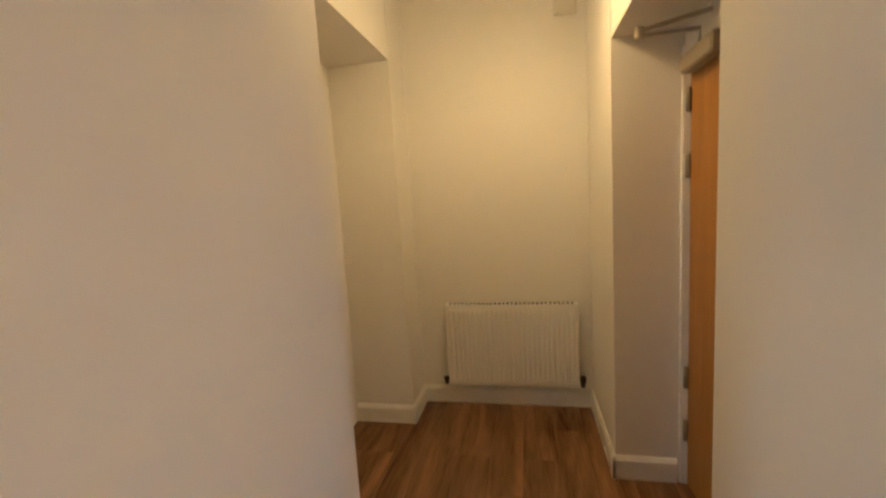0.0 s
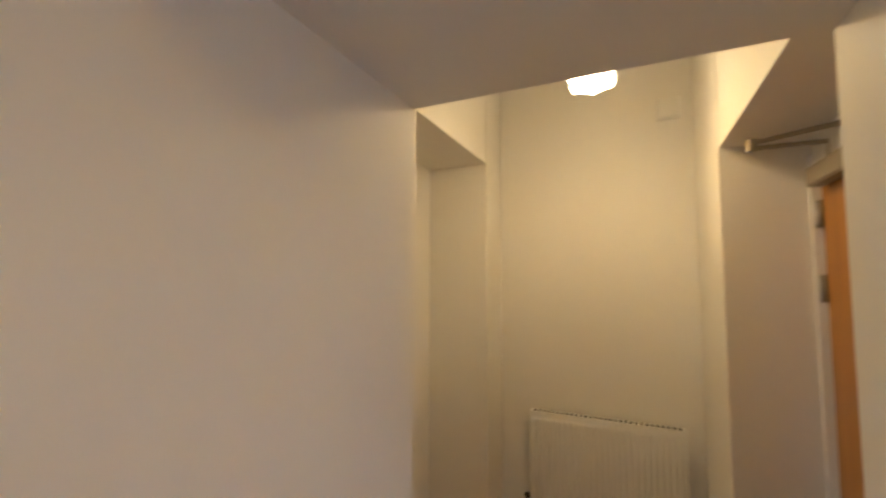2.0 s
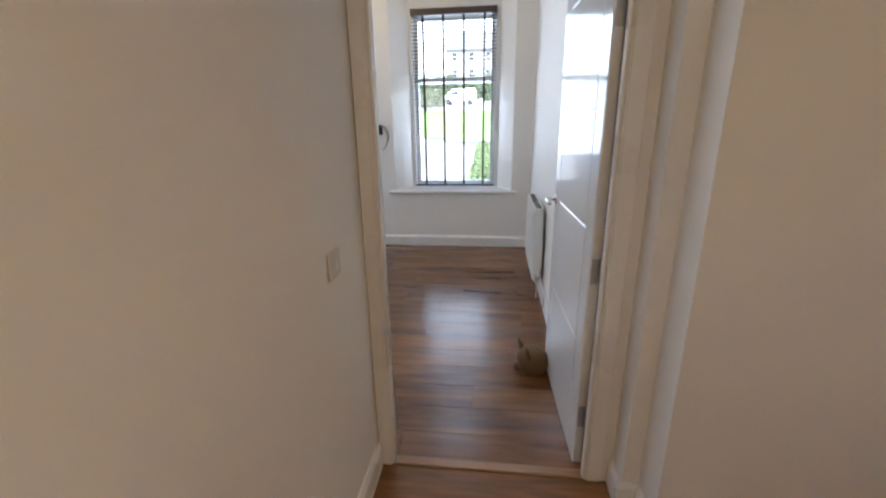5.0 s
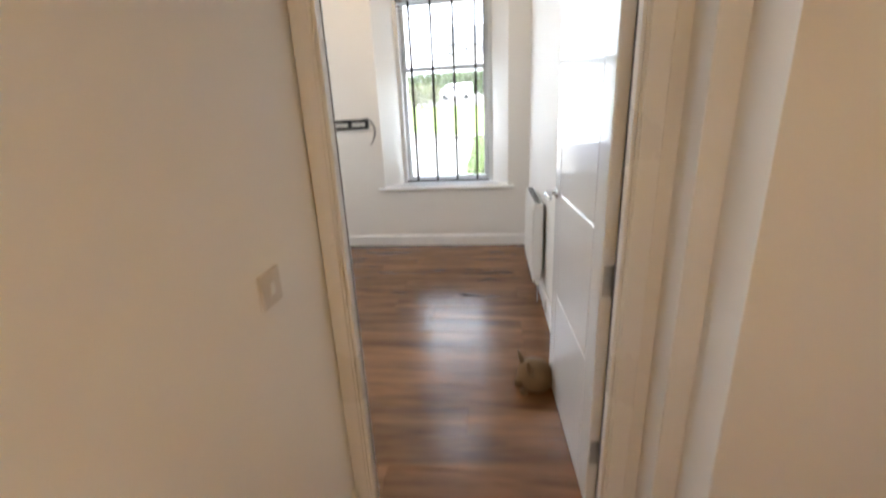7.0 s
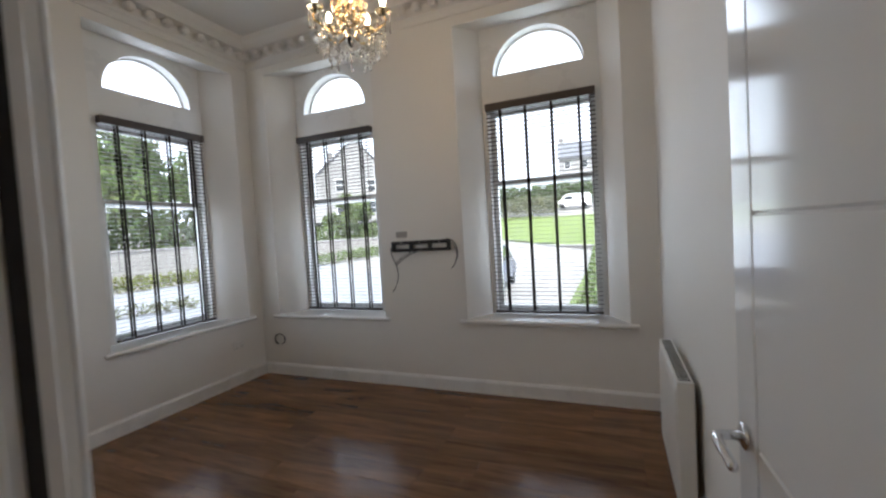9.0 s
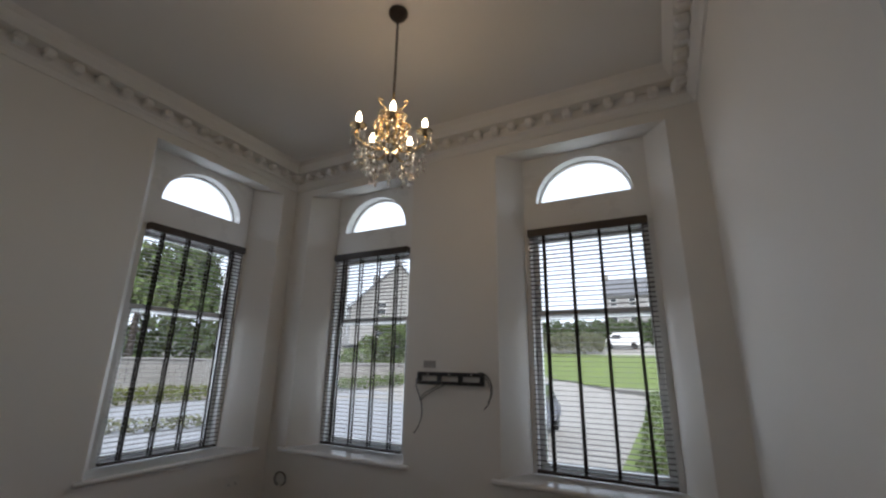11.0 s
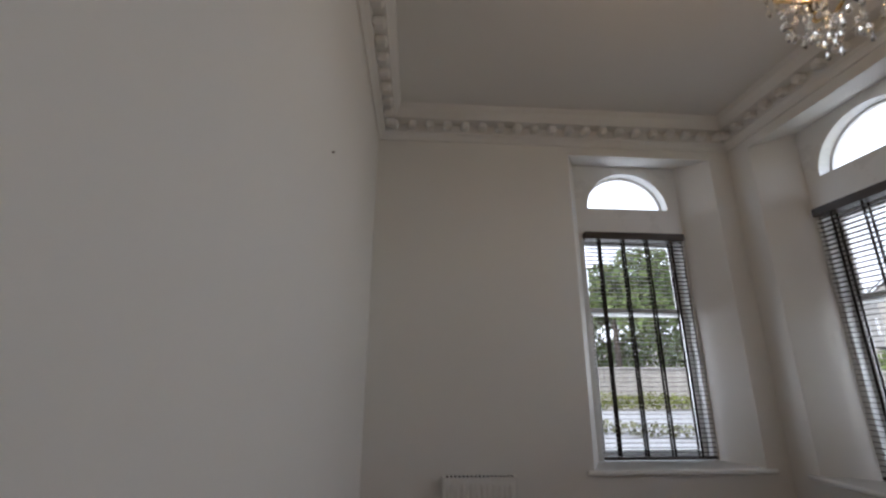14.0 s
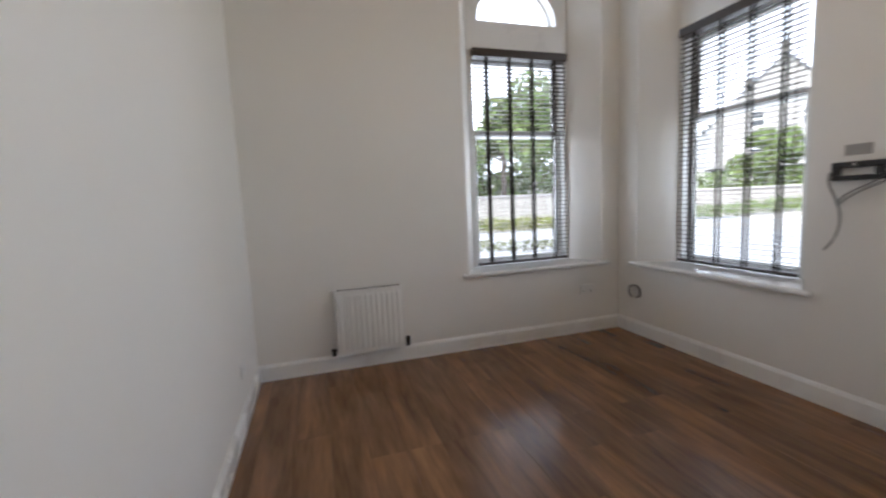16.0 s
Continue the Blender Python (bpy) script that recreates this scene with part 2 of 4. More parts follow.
def part(name, bm, material, parent, label="", smooth=False):
    """One mesh object under a thing or under a part, in its parent's own axes."""
    ob = new(name, mesh_of(name, bm, material, smooth))
    ob.parent = parent
    return tagged(ob, label)


def solid(name, bm, material, m=None, smooth=False, **tags):
    ob = new(name, mesh_of(name, bm, material, smooth))
    if m is not None:
        ob.matrix_world = m
    return tagged(ob, **tags)


def thing(name, m, label="", category="", group="", kind=""):
    ob = new(name)
    ob.empty_display_size = 0.1
    ob.matrix_world = m
    return tagged(ob, label, category, group, kind)


def cbox(bm, x0, x1, y0, y1, z0, z1, ch=0.0):
    """A box, with chamfered edges if ch is given."""
    made = bmesh.ops.create_cube(bm, size=1)
    vs = made["verts"]
    for v in vs:
        v.co = Vector((x0 + (v.co.x + .5) * (x1 - x0), y0 + (v.co.y + .5) * (y1 - y0), z0 + (v.co.z + .5) * (z1 - z0)))
    if ch:
        es = list({e for v in vs for e in v.link_edges})
        bmesh.ops.bevel(bm, geom=es, offset=ch, segments=1, affect='EDGES', profile=0.5)
    return bm


def box(x0, x1, y0, y1, z0, z1, ch=0.0):
    return cbox(bmesh.new(), x0, x1, y0, y1, z0, z1, ch)


def lathe(bm, prof, n=16, m=None):
    """Turned shape from (radius, z) pairs."""
    rings = []
    for r, z in prof:
        ring = []
        for k in range(n):
            a = 2 * math.pi * k / n
            p = Vector((max(r, 1e-4) * math.cos(a), max(r, 1e-4) * math.sin(a), z))
            ring.append(bm.verts.new(m @ p if m else p))
        rings.append(ring)
    for a, b in zip(rings, rings[1:]):
        for k in range(n):
            bm.faces.new((a[k], a[(k + 1) % n], b[(k + 1) % n], b[k]))
    bm.faces.new(rings[0][::-1])
    bm.faces.new(rings[-1])
    return bm


def tube(bm, pts, r, n=8):
    """A round bar through the points."""
    pts = [Vector(p) for p in pts]
    rings = []
    for i, p in enumerate(pts):
        d = (pts[min(i + 1, len(pts) - 1)] - pts[max(i - 1, 0)]).normalized()
        side = d.cross(Vector((0, 0, 1)) if abs(d.z) < 0.9 else Vector((1, 0, 0))).normalized()
        up = side.cross(d)
        rings.append([bm.verts.new(p + r * (math.cos(2 * math.pi * k / n) * side + math.sin(2 * math.pi * k / n) * up)) for k in range(n)])
    for a, b in zip(rings, rings[1:]):
        for k in range(n):
            bm.faces.new((a[k], a[(k + 1) % n], b[(k + 1) % n], b[k]))
    bm.faces.new(rings[0][::-1])
    bm.faces.new(rings[-1])
    return bm


def bez(p0, p1, p2, p3, n=10):
    p0, p1, p2, p3 = map(Vector, (p0, p1, p2, p3))
    return [(1 - s) ** 3 * p0 + 3 * s * (1 - s) ** 2 * p1 + 3 * s * s * (1 - s) * p2 + s ** 3 * p3 for s in [i / n for i in range(n + 1)]]


def wall(name, m, us, zs, holes, depth, us_back=None, zs_back=None, material=None):
    """A wall through cuts us and zs; the cells (i, j) in holes are open. With cuts of its own the back gives splayed reveals."""
    ub, zb = us_back or us, zs_back or zs
    bm = bmesh.new()
    fr = [[bm.verts.new((u, 0, z)) for z in zs] for u in us]
    bk = [[bm.verts.new((u, depth, z)) for z in zb] for u in ub]
    nu, nz = len(us) - 1, len(zs) - 1

    def full(i, j):
        return 0 <= i < nu and 0 <= j < nz and (i, j) not in holes
    for i in range(nu):
        for j in range(nz):
            if not full(i, j):
                continue
            bm.faces.new((fr[i][j], fr[i + 1][j], fr[i + 1][j + 1], fr[i][j + 1]))
            bm.faces.new((bk[i][j], bk[i][j + 1], bk[i + 1][j + 1], bk[i + 1][j]))
            for di, dj, a, b in ((-1, 0, (i, j), (i, j + 1)), (1, 0, (i + 1, j + 1), (i + 1, j)), (0, -1, (i + 1, j), (i, j)), (0, 1, (i, j + 1), (i + 1, j + 1))):
                if not full(i + di, j + dj):
                    bm.faces.new((fr[a[0]][a[1]], fr[b[0]][b[1]], bk[b[0]][b[1]], bk[a[0]][a[1]]))
    return solid(name, bm, material or M_WALL, m, kind="structure")

# ---- plan ----
X_WEST, X_EAST, Y_SOUTH, Y_NORTH, Z_CEIL = -3.193, 0.848, 0.11, 3.40, 3.65
HALL_CEIL = 3.08
MN = pose(0, Y_NORTH, 0)
MW = pose(X_WEST, 0, 0, 0, 0, 90)
ME = pose(X_EAST, 0, 0, 0, 0, -90)
MS = pose(0, Y_SOUTH, 0, 0, 0, 180)
WIN_A, WIN_B, WIN_C = -0.054, -2.271, 2.527


def prism(name, pts, z0, z1, material, label=""):
    bm = bmesh.new()
    lo = [bm.verts.new((x, y, z0)) for x, y in pts]
    hi = [bm.verts.new((x, y, z1)) for x, y in pts]
    n = len(pts)
    bm.faces.new(lo[::-1])
    bm.faces.new(hi)
    for i in range(n):
        bm.faces.new((lo[i], lo[(i + 1) % n], hi[(i + 1) % n], hi[i]))
    return solid(name, bm, material, kind="structure")


# living room shell: inner leaf with splayed reveals, outer leaf of stone
F, BK = 0.68, 0.52
ZF, ZBK = [-0.05, 0.64, 3.30, 3.70], [-0.05, 0.64, 3.35, 3.70]


def pairs(centres, half, lo, hi):
    return [lo] + [c + s * half for c in centres for s in (-1, 1)] + [hi]


wall("wall_north", MN, pairs((WIN_B, WIN_A), F, X_WEST - .3, X_EAST + .3), ZF, {(1, 1), (3, 1)}, 0.30, pairs((WIN_B, WIN_A), BK, X_WEST - .3, X_EAST + .3), ZBK)
wall("wall_north_outer", MN @ pose(0, .302, 0), pairs((WIN_B, WIN_A), 0.56, X_WEST - .55, X_EAST + .3), [-.6, .6, 3.40, 4.2], {(1, 1), (3, 1)}, 0.25, material=M_STONE)
wall("wall_west", MW, pairs((WIN_C,), F, 0.0, Y_NORTH - .002), ZF, {(1, 1)}, 0.30, pairs((WIN_C,), BK, 0.0, Y_NORTH - .002), ZBK)
wall("wall_west_outer", MW @ pose(0, .302, 0), pairs((WIN_C,), 0.56, -.3, Y_NORTH + .30), [-.6, .6, 3.40, 4.2], {(1, 1)}, 0.25, material=M_STONE)
wall("wall_east", ME, [-Y_NORTH - .3, -0.082], [-.05, 3.70], set(), 0.31)
wall("wall_south", MS, [-0.872, -0.852, 0.03, -X_WEST + .3], [-.05, 2.06, 3.70], {(1, 0)}, 0.11)
solid("ceiling", box(X_WEST - .3, X_EAST + .3, 0.0, Y_NORTH + .3, Z_CEIL, Z_CEIL + .2), M_CEIL, kind="structure")
solid("roof", box(X_WEST - .55, 4.3, -3.6, Y_NORTH + .55, 4.2, 4.35), M_SLATE, kind="structure")

# hall shell
wall("wall_corridor_west", pose(-.06, 0, 0, 0, 0, 90), [-3.4, -2.60, -2.0, -.001], [-.05, 1.0, 2.1, 3.1], {(1, 1)}, 0.2)
prism("wall_lobby_north", [(.865, -.003), (.925, -.003), (.925, -.12), (.99, -.12), (.99, -.273), (2.0, -.273), (2.0, -.018), (2.483, -.018), (2.483, .40),
                           (3.473, .40), (3.473, -.018), (3.80, -.018), (3.80, .5), (1.165, .5), (1.165, .076), (.865, .076)], -.05, 3.1, M_WALL)
prism("wall_lobby_south", [(.99, -3.4), (.99, -1.30), (2.0, -1.30), (2.0, -1.64), (3.04, -1.64), (3.04, -1.253), (3.80, -1.253), (3.80, -3.4)], -.05, 3.1, M_WALL)
solid("wall_lobby_east", box(3.802, 4.0, -3.4, .5, -.05, 3.1), M_WALL, kind="structure")
solid("wall_corridor_south", box(-.26, .99, -3.6, -3.4, -.05, 3.1), M_WALL, kind="structure")
solid("lintel_niche", box(2.481, 3.475, -.016, .402, 2.42, 3.1), M_WALL, kind="structure")
solid("lintel_alcove", box(1.998, 3.042, -1.642, -1.255, 2.239, 3.1), M_WALL, kind="structure")
solid("passage_soffit", box(.992, 1.998, -1.302, -.271, 2.19, 3.1), M_WALL, kind="structure")
solid("ceiling_hall", box(-.26, 4.0, -3.6, .5, HALL_CEIL, HALL_CEIL + .15), M_CEIL, kind="structure")
floor = solid("floor", box(X_WEST - .28, 4.0, -3.6, Y_NORTH + .28, -.3, -.0085), M_BASE, kind="structure")


def skirting(name, m, u0, u1, h=0.125, d=0.018):
    bm = bmesh.new()
    prof = [(0, 0), (-d, 0), (-d, h - .022), (-d * .55, h - .006), (-d * .35, h), (0, h)]
    a = [bm.verts.new((u0, y, z)) for y, z in prof]
    b = [bm.verts.new((u1, y, z)) for y, z in prof]
    for i in range(len(prof)):
        j = (i + 1) % len(prof)
        bm.faces.new((a[i], a[j], b[j], b[i]))
    bm.faces.new(a[::-1])
    bm.faces.new(b)
    return solid(name, bm, M_TRIM, m, kind="structure")


skirting("baseboard", MN, X_WEST + .018, X_EAST)
skirting("baseboard", MW, Y_SOUTH, Y_NORTH)
skirting("baseboard", ME, -Y_NORTH + .018, -Y_SOUTH - .02)
skirting("baseboard", MS, .066, -X_WEST - .018)
skirting("baseboard", pose(-.06, 0, 0, 0, 0, 90), -3.4, -.02)
skirting("baseboard", pose(.925, 0, 0, 0, 0, -90), .004, .12)
skirting("baseboard", pose(0, -.12, 0), .907, .99)
skirting("baseboard", pose(.99, 0, 0, 0, 0, -90), .138, .273)
skirting("baseboard", pose(0, -.273, 0), .972, 2.0)
skirting("baseboard", pose(0, -1.30, 0, 0, 0, 180), -2.0, -.972)
skirting("baseboard", pose(3.80, 0, 0, 0, 0, -90), .018, 1.253)
skirting("baseboard", pose(3.473, 0, 0, 0, 0, -90), -.40, .036)
skirting("baseboard", pose(0, -.018, 0), 3.455, 3.782)
skirting("baseboard", pose(0, -1.253, 0, 0, 0, 180), -3.782, -3.022)
skirting("baseboard", pose(3.04, 0, 0, 0, 0, -90), 1.235, 1.55)

# plaster cornice with small brackets round the living room
DENTIL = mesh_of("dentil", cbox(bmesh.new(), -.036, .036, -.146, -.058, 3.456, 3.522, .016), M_CEIL)


def cornice(m, u0, u1):
    bm = bmesh.new()
    prof = [(0, 3.385), (-.016, 3.385), (-.022, 3.405), (-.034, 3.425), (-.060, 3.443), (-.062, 3.522), (-.150, 3.530), (-.164, 3.558), (-.190, 3.598), (-.200, 3.653), (0, 3.653)]
    rows = [[bm.verts.new((u, y, z)) for y, z in prof] for u in (u0, u1)]
    n = len(prof)
    for i in range(n):
        bm.faces.new((rows[0][i], rows[0][(i + 1) % n], rows[1][(i + 1) % n], rows[1][i]))
    bm.faces.new(rows[0][::-1])
    bm.faces.new(rows[1])
    ob = solid("cornice", bm, M_CEIL, m, kind="structure")
    k = int((u1 - u0 - .2) / .158)
    for i in range(k + 1):
        d = new("dentil", DENTIL)
        d.parent = ob
        d.location = ((u0 + u1) / 2 + (i - k / 2) * .158, 0, 0)


cornice(MN, X_WEST, X_EAST)
cornice(MW, Y_SOUTH, Y_NORTH)
cornice(ME, -Y_NORTH, -Y_SOUTH)
cornice(MS, -X_EAST, -X_WEST)

# ---- windows ----


def arched_board(bm, hw, z0, z1, zb, a, b, y0, y1, n=28):
    """A board from z0 to z1 with a half-round opening that stands on zb."""
    xs = [-a * math.cos(math.pi * i / n) for i in range(n + 1)]
    zs = [zb + b * math.sin(math.pi * i / n) for i in range(n + 1)]

    def quad(p):
        f0 = [bm.verts.new((x, y0, z)) for x, z in p]
        f1 = [bm.verts.new((x, y1, z)) for x, z in p]
        bm.faces.new(f0)
        bm.faces.new(f1[::-1])
    quad([(-hw, z0), (hw, z0), (hw, zb), (-hw, zb)])
    quad([(-hw, zb), (-a, zb), (-a, z1), (-hw, z1)])
    quad([(a, zb), (hw, zb), (hw, z1), (a, z1)])
    for i in range(n):
        quad([(xs[i], zs[i]), (xs[i + 1], zs[i + 1]), (xs[i + 1], z1), (xs[i], z1)])
    rim = list(zip(xs, zs))
    for (xa, za), (xb, zc) in zip(rim, rim[1:] + rim[:1]):
        bm.faces.new([bm.verts.new(p) for p in ((xa, y0, za), (xb, y0, zc), (xb, y1, zc), (xa, y1, za))])
    for xa, za, xb, zc in ((-hw, z0, hw, z0), (hw, z0, hw, z1), (hw, z1, -hw, z1), (-hw, z1, -hw, z0)):
        bm.faces.new([bm.verts.new(p) for p in ((xa, y0, za), (xa, y1, za), (xb, y1, zc), (xb, y0, zc))])
    bmesh.ops.remove_doubles(bm, verts=bm.verts[:], dist=1e-5)
    return bm


def half_disc(a, b, zb, y, n=28):
    bm = bmesh.new()
    bm.faces.new([bm.verts.new((-a * math.cos(math.pi * i / n), y, zb + b * math.sin(math.pi * i / n))) for i in range(n + 1)])
    return bm


def half_ring(a, b, zb, w, y0, y1, n=28):
    bm = bmesh.new()
    sec = []
    for i in range(n + 1):
        c, s = math.cos(math.pi * i / n), math.sin(math.pi * i / n)
        sec.append([bm.verts.new(p) for p in ((-a * c, y0, zb + b * s), (-(a - w) * c, y0, zb + (b - w) * s), (-(a - w) * c, y1, zb + (b - w) * s), (-a * c, y1, zb + b * s))])
    for p, q in zip(sec, sec[1:]):
        for k in range(4):
            bm.faces.new((p[k], p[(k + 1) % 4], q[(k + 1) % 4], q[k]))
    cbox(bm, -a, a, y0, y1, zb - .004, zb + w)
    return bm


def pane_of(name, x0, x1, z0, z1, y, parent):
    bm = bmesh.new()
    bm.faces.new([bm.verts.new(p) for p in ((x0, y, z0), (x1, y, z0), (x1, y, z1), (x0, y, z1))])
    ob = part(name, bm, M_PANE, parent)
    ob.visible_shadow = False
    return ob


def build_window(m):
    w = thing("window_1", m, "tall white sash window with an arched fanlight", "window", kind="structure")
    part("arched_panel", arched_board(bmesh.new(), .558, 2.635, 3.398, 2.902, .404, .378, .302, .400), M_TRIM, w)
    part("fanlight_frame", half_ring(.404, .378, 2.906, .020, .401, .435), M_TRIM, w)
    p = part("pane", half_disc(.398, .372, 2.908, .418), M_PANE, w)
    p.visible_shadow = False
    for s in (-1, 1):
        part("jamb", box(*sorted((s * .475, s * .558)), .303, .45, .602, 2.633, .004), M_TRIM, w)
    part("outer_sill", box(-.475, .475, .30, .53, .602, .655, .004), M_TRIM, w)
    up = part("upper_sash", box(-.475, .475, .408, .448, 2.55, 2.633, .004), M_TRIM, w)
    lo = part("lower_sash", box(-.475, .475, .362, .402, .658, .745, .004), M_TRIM, w)
    for sash, z0, z1, y in ((up, 1.877, 2.548, .408), (lo, .747, 1.94, .362)):
        for s in (-1, 1):
            part("stile", box(*sorted((s * .425, s * .474)), y, y + .04, z0, z1, .004), M_TRIM, sash)
    part("meeting_rail", box(-.424, .424, .409, .447, 1.877, 1.93, .003), M_TRIM, up)
    part("meeting_rail", box(-.424, .424, .363, .401, 1.888, 1.94, .003), M_TRIM, lo)
    pane_of("pane", -.43, .43, 1.92, 2.555, .428, up)
    pane_of("pane", -.43, .43, .74, 1.90, .382, lo)
    part("window_sill", box(-.675, .675, -.01, .345, .636, .674, .004), M_SILL, w)
    part("sill_nosing", box(-.745, .745, -.046, -.0105, .640, .675, .010), M_SILL, w)
    return w


window = build_window(MN @ pose(WIN_A, 0, 0))
copy_thing(window, MN @ pose(WIN_B, 0, 0)).name = "window_2"
copy_thing(window, MW @ pose(WIN_C, 0, 0)).name = "window_3"


def build_blind(m):
    b = thing("venetian_blind", m, "dark brown wooden venetian blind lowered, slats open", "blind", "window blinds")
    part("headrail", box(-.481, .481, .232, .30, 2.573, 2.641, .004), M_BLIND, b, "dark brown headrail")
    part("bottom_rail", box(-.478, .478, .248, .288, .690, .712, .004), M_BLIND, b)
    bm = bmesh.new()
    n = 6
    rows = []
    for k in range(n + 1):
        s = k / n - .5
        rows.append([bm.verts.new((x, s * .040, .0022 * (1 - 4 * s * s) + dz)) for x in (-.477, .477) for dz in (0, -.0024)])
    for p, q in zip(rows, rows[1:]):
        bm.faces.new((p[0], p[2], q[2], q[0]))
        bm.faces.new((p[1], q[1], q[3], p[3]))
        bm.faces.new((p[0], q[0], q[1], p[1]))
        bm.faces.new((p[2], p[3], q[3], q[2]))
    bm.faces.new((rows[0][0], rows[0][1], rows[0][3], rows[0][2]))
    bm.faces.new((rows[-1][0], rows[-1][2], rows[-1][3], rows[-1][1]))
    slat = mesh_of("slat", bm, M_BLIND)
    rng = random.Random(4)
    z = .742
    while z < 2.565:
        o = new("slat", slat)
        o.parent = b
        o.matrix_basis = pose(0, .268, z, -1.2 + rng.uniform(-1.5, 1.5), 0, rng.uniform(-.12, .12))
        z += .0370
    for u in (-.345, -.115, .115, .345):
        for y in (.2455, .2905):
            part("ladder_tape", box(u - .0105, u + .0105, y - .0007, y + .0007, .712, 2.575), M_TAPE, b)
    part("wand", tube(bmesh.new(), [(.44, .236, 2.575), (.44, .234, 1.45)], .004), M_BLIND, b)
    part("cord", tube(bmesh.new(), [(-.43, .236, 2.575), (-.43, .235, 1.30)], .0015, 5), M_TAPE, b)
    return b


blind = build_blind(MN @ pose(WIN_A, 0, 0))
copy_thing(blind, MN @ pose(WIN_B, 0, 0))
copy_thing(blind, MW @ pose(WIN_C, 0, 0))

# corridor window behind the walker: daylight on the west-facing corners
cw = thing("window_4", pose(-.06, -2.3, 0, 0, 0, 90), "white framed corridor window", "window", kind="structure")
for side in (-1, 1):
    part("window_frame", box(*sorted((side * .24, side * .299)), .08, .14, 1.001, 2.099, .004), M_TRIM, cw)
part("window_frame", box(-.239, .239, .08, .14, 1.001, 1.06, .004), M_TRIM, cw)
part("window_frame", box(-.239, .239, .08, .14, 2.04, 2.099, .004), M_TRIM, cw)
pane_of("pane", -.24, .24, 1.06, 2.04, .11, cw)

# ---- doors ----
frame_ob = thing("door_frame", pose(0, 0, 0), "white gloss painted door lining with architraves", "door frame", kind="structure")
part("jamb", box(-.03, 0, -.004, .084, -.008, 2.03, .002), M_TRIM, frame_ob)
part("jamb", box(.822, .852, -.004, .084, -.008, 2.03, .002), M_TRIM, frame_ob)
part("head", box(-.03, .852, -.004, .084, 2.0305, 2.059, .002), M_TRIM, frame_ob)
part("door_stop_bead", box(.0005, .012, .0, .036, 0, 2.029, .002), M_TRIM, frame_ob)
part("door_stop_bead", box(.811, .8215, .0, .036, 0, 2.029, .002), M_TRIM, frame_ob)
part("smoke_seal", box(.0005, .004, .052, .066, 0, 2.029), M_SEAL, frame_ob, "black smoke seal strip")
part("smoke_seal", box(.01, .818, .052, .066, 2.0265, 2.030), M_SEAL, frame_ob, "black smoke seal strip")
part("smoke_seal", box(.8175, .8215, .050, .068, 0, 2.029), M_SEAL, frame_ob, "black smoke seal strip")
part("architrave", box(-.057, -.008, -.010, -.0045, 0, 2.092, .002), M_TRIM, frame_ob)
part("architrave", box(.828, .885, -.010, -.0045, 0, 2.092, .002), M_TRIM, frame_ob)
part("architrave", box(-.0075, .8275, -.010, -.0045, 2.036, 2.092, .002), M_TRIM, frame_ob)
part("architrave", box(-.086, -.033, .1105, .122, 0, 2.092, .004), M_TRIM, frame_ob)
part("strike_plate", box(.0004, .002, .040, .064, .93, 1.10), M_STEEL, frame_ob, "steel strike plate")
solid("threshold", box(.001, .810, -.005, .045, 0.0, .009, .004), M_STRIP, kind="structure")


def panel_door(m):
    d = thing("panel_door", m, "white gloss grooved panel door standing open into the room", "door")
    W, H, T = .792, 2.018, .040
    part("core", box(.10, W - .10, .006, T - .006, .02, H - .01), M_DOOR, d)
    for x0, x1 in ((0, .1115), (W - .1115, W)):
        part("stile", box(x0, x1, 0, T, .008, H, .0045), M_DOOR, d)
    for z0, z1 in ((.008, .555), (.556, 1.045), (1.046, 1.482), (1.483, 1.930), (1.931, H)):
        part("panel", box(.1125, W - .1125, 0, T, z0, z1, .0045), M_DOOR, d)
    for z in (.25, .90, 1.78):
        h = part("hinge", box(-.0022, -.0002, .004, .034, z - .05, z + .05), M_STEEL, d, "steel butt hinge")
        part("knuckle", lathe(bmesh.new(), [(.006, z - .05), (.006, z + .05)], 10, pose(-.007, -.006, 0)), M_STEEL, h, smooth=True)
    part("filler_plate", box(-.0016, -.0002, .006, .032, 0.985, 1.065), M_TRIM, d)
    for y, s in ((T, 1), (0, -1)):
        rose = part("rose", lathe(bmesh.new(), [(.024, 0), (.026, .003), (.026, .009), (.020, .012)], 20, pose(W - .06, y, 1.045, -90 * s, 0, 0)), M_CHROME, d, "chrome rose", True)
        part("lever", tube(bmesh.new(), [(W - .06, y + s * .010, 1.045), (W - .06, y + s * .045, 1.045), (W - .066, y + s * .055, 1.045), (W - .085, y + s * .058, 1.045), (W - .18, y + s * .056, 1.043)], .0095, 10), M_CHROME, rose, "chrome lever", True)
    return d


panel_door(pose(.8225, .079, 0, 0, 0, 92.0))

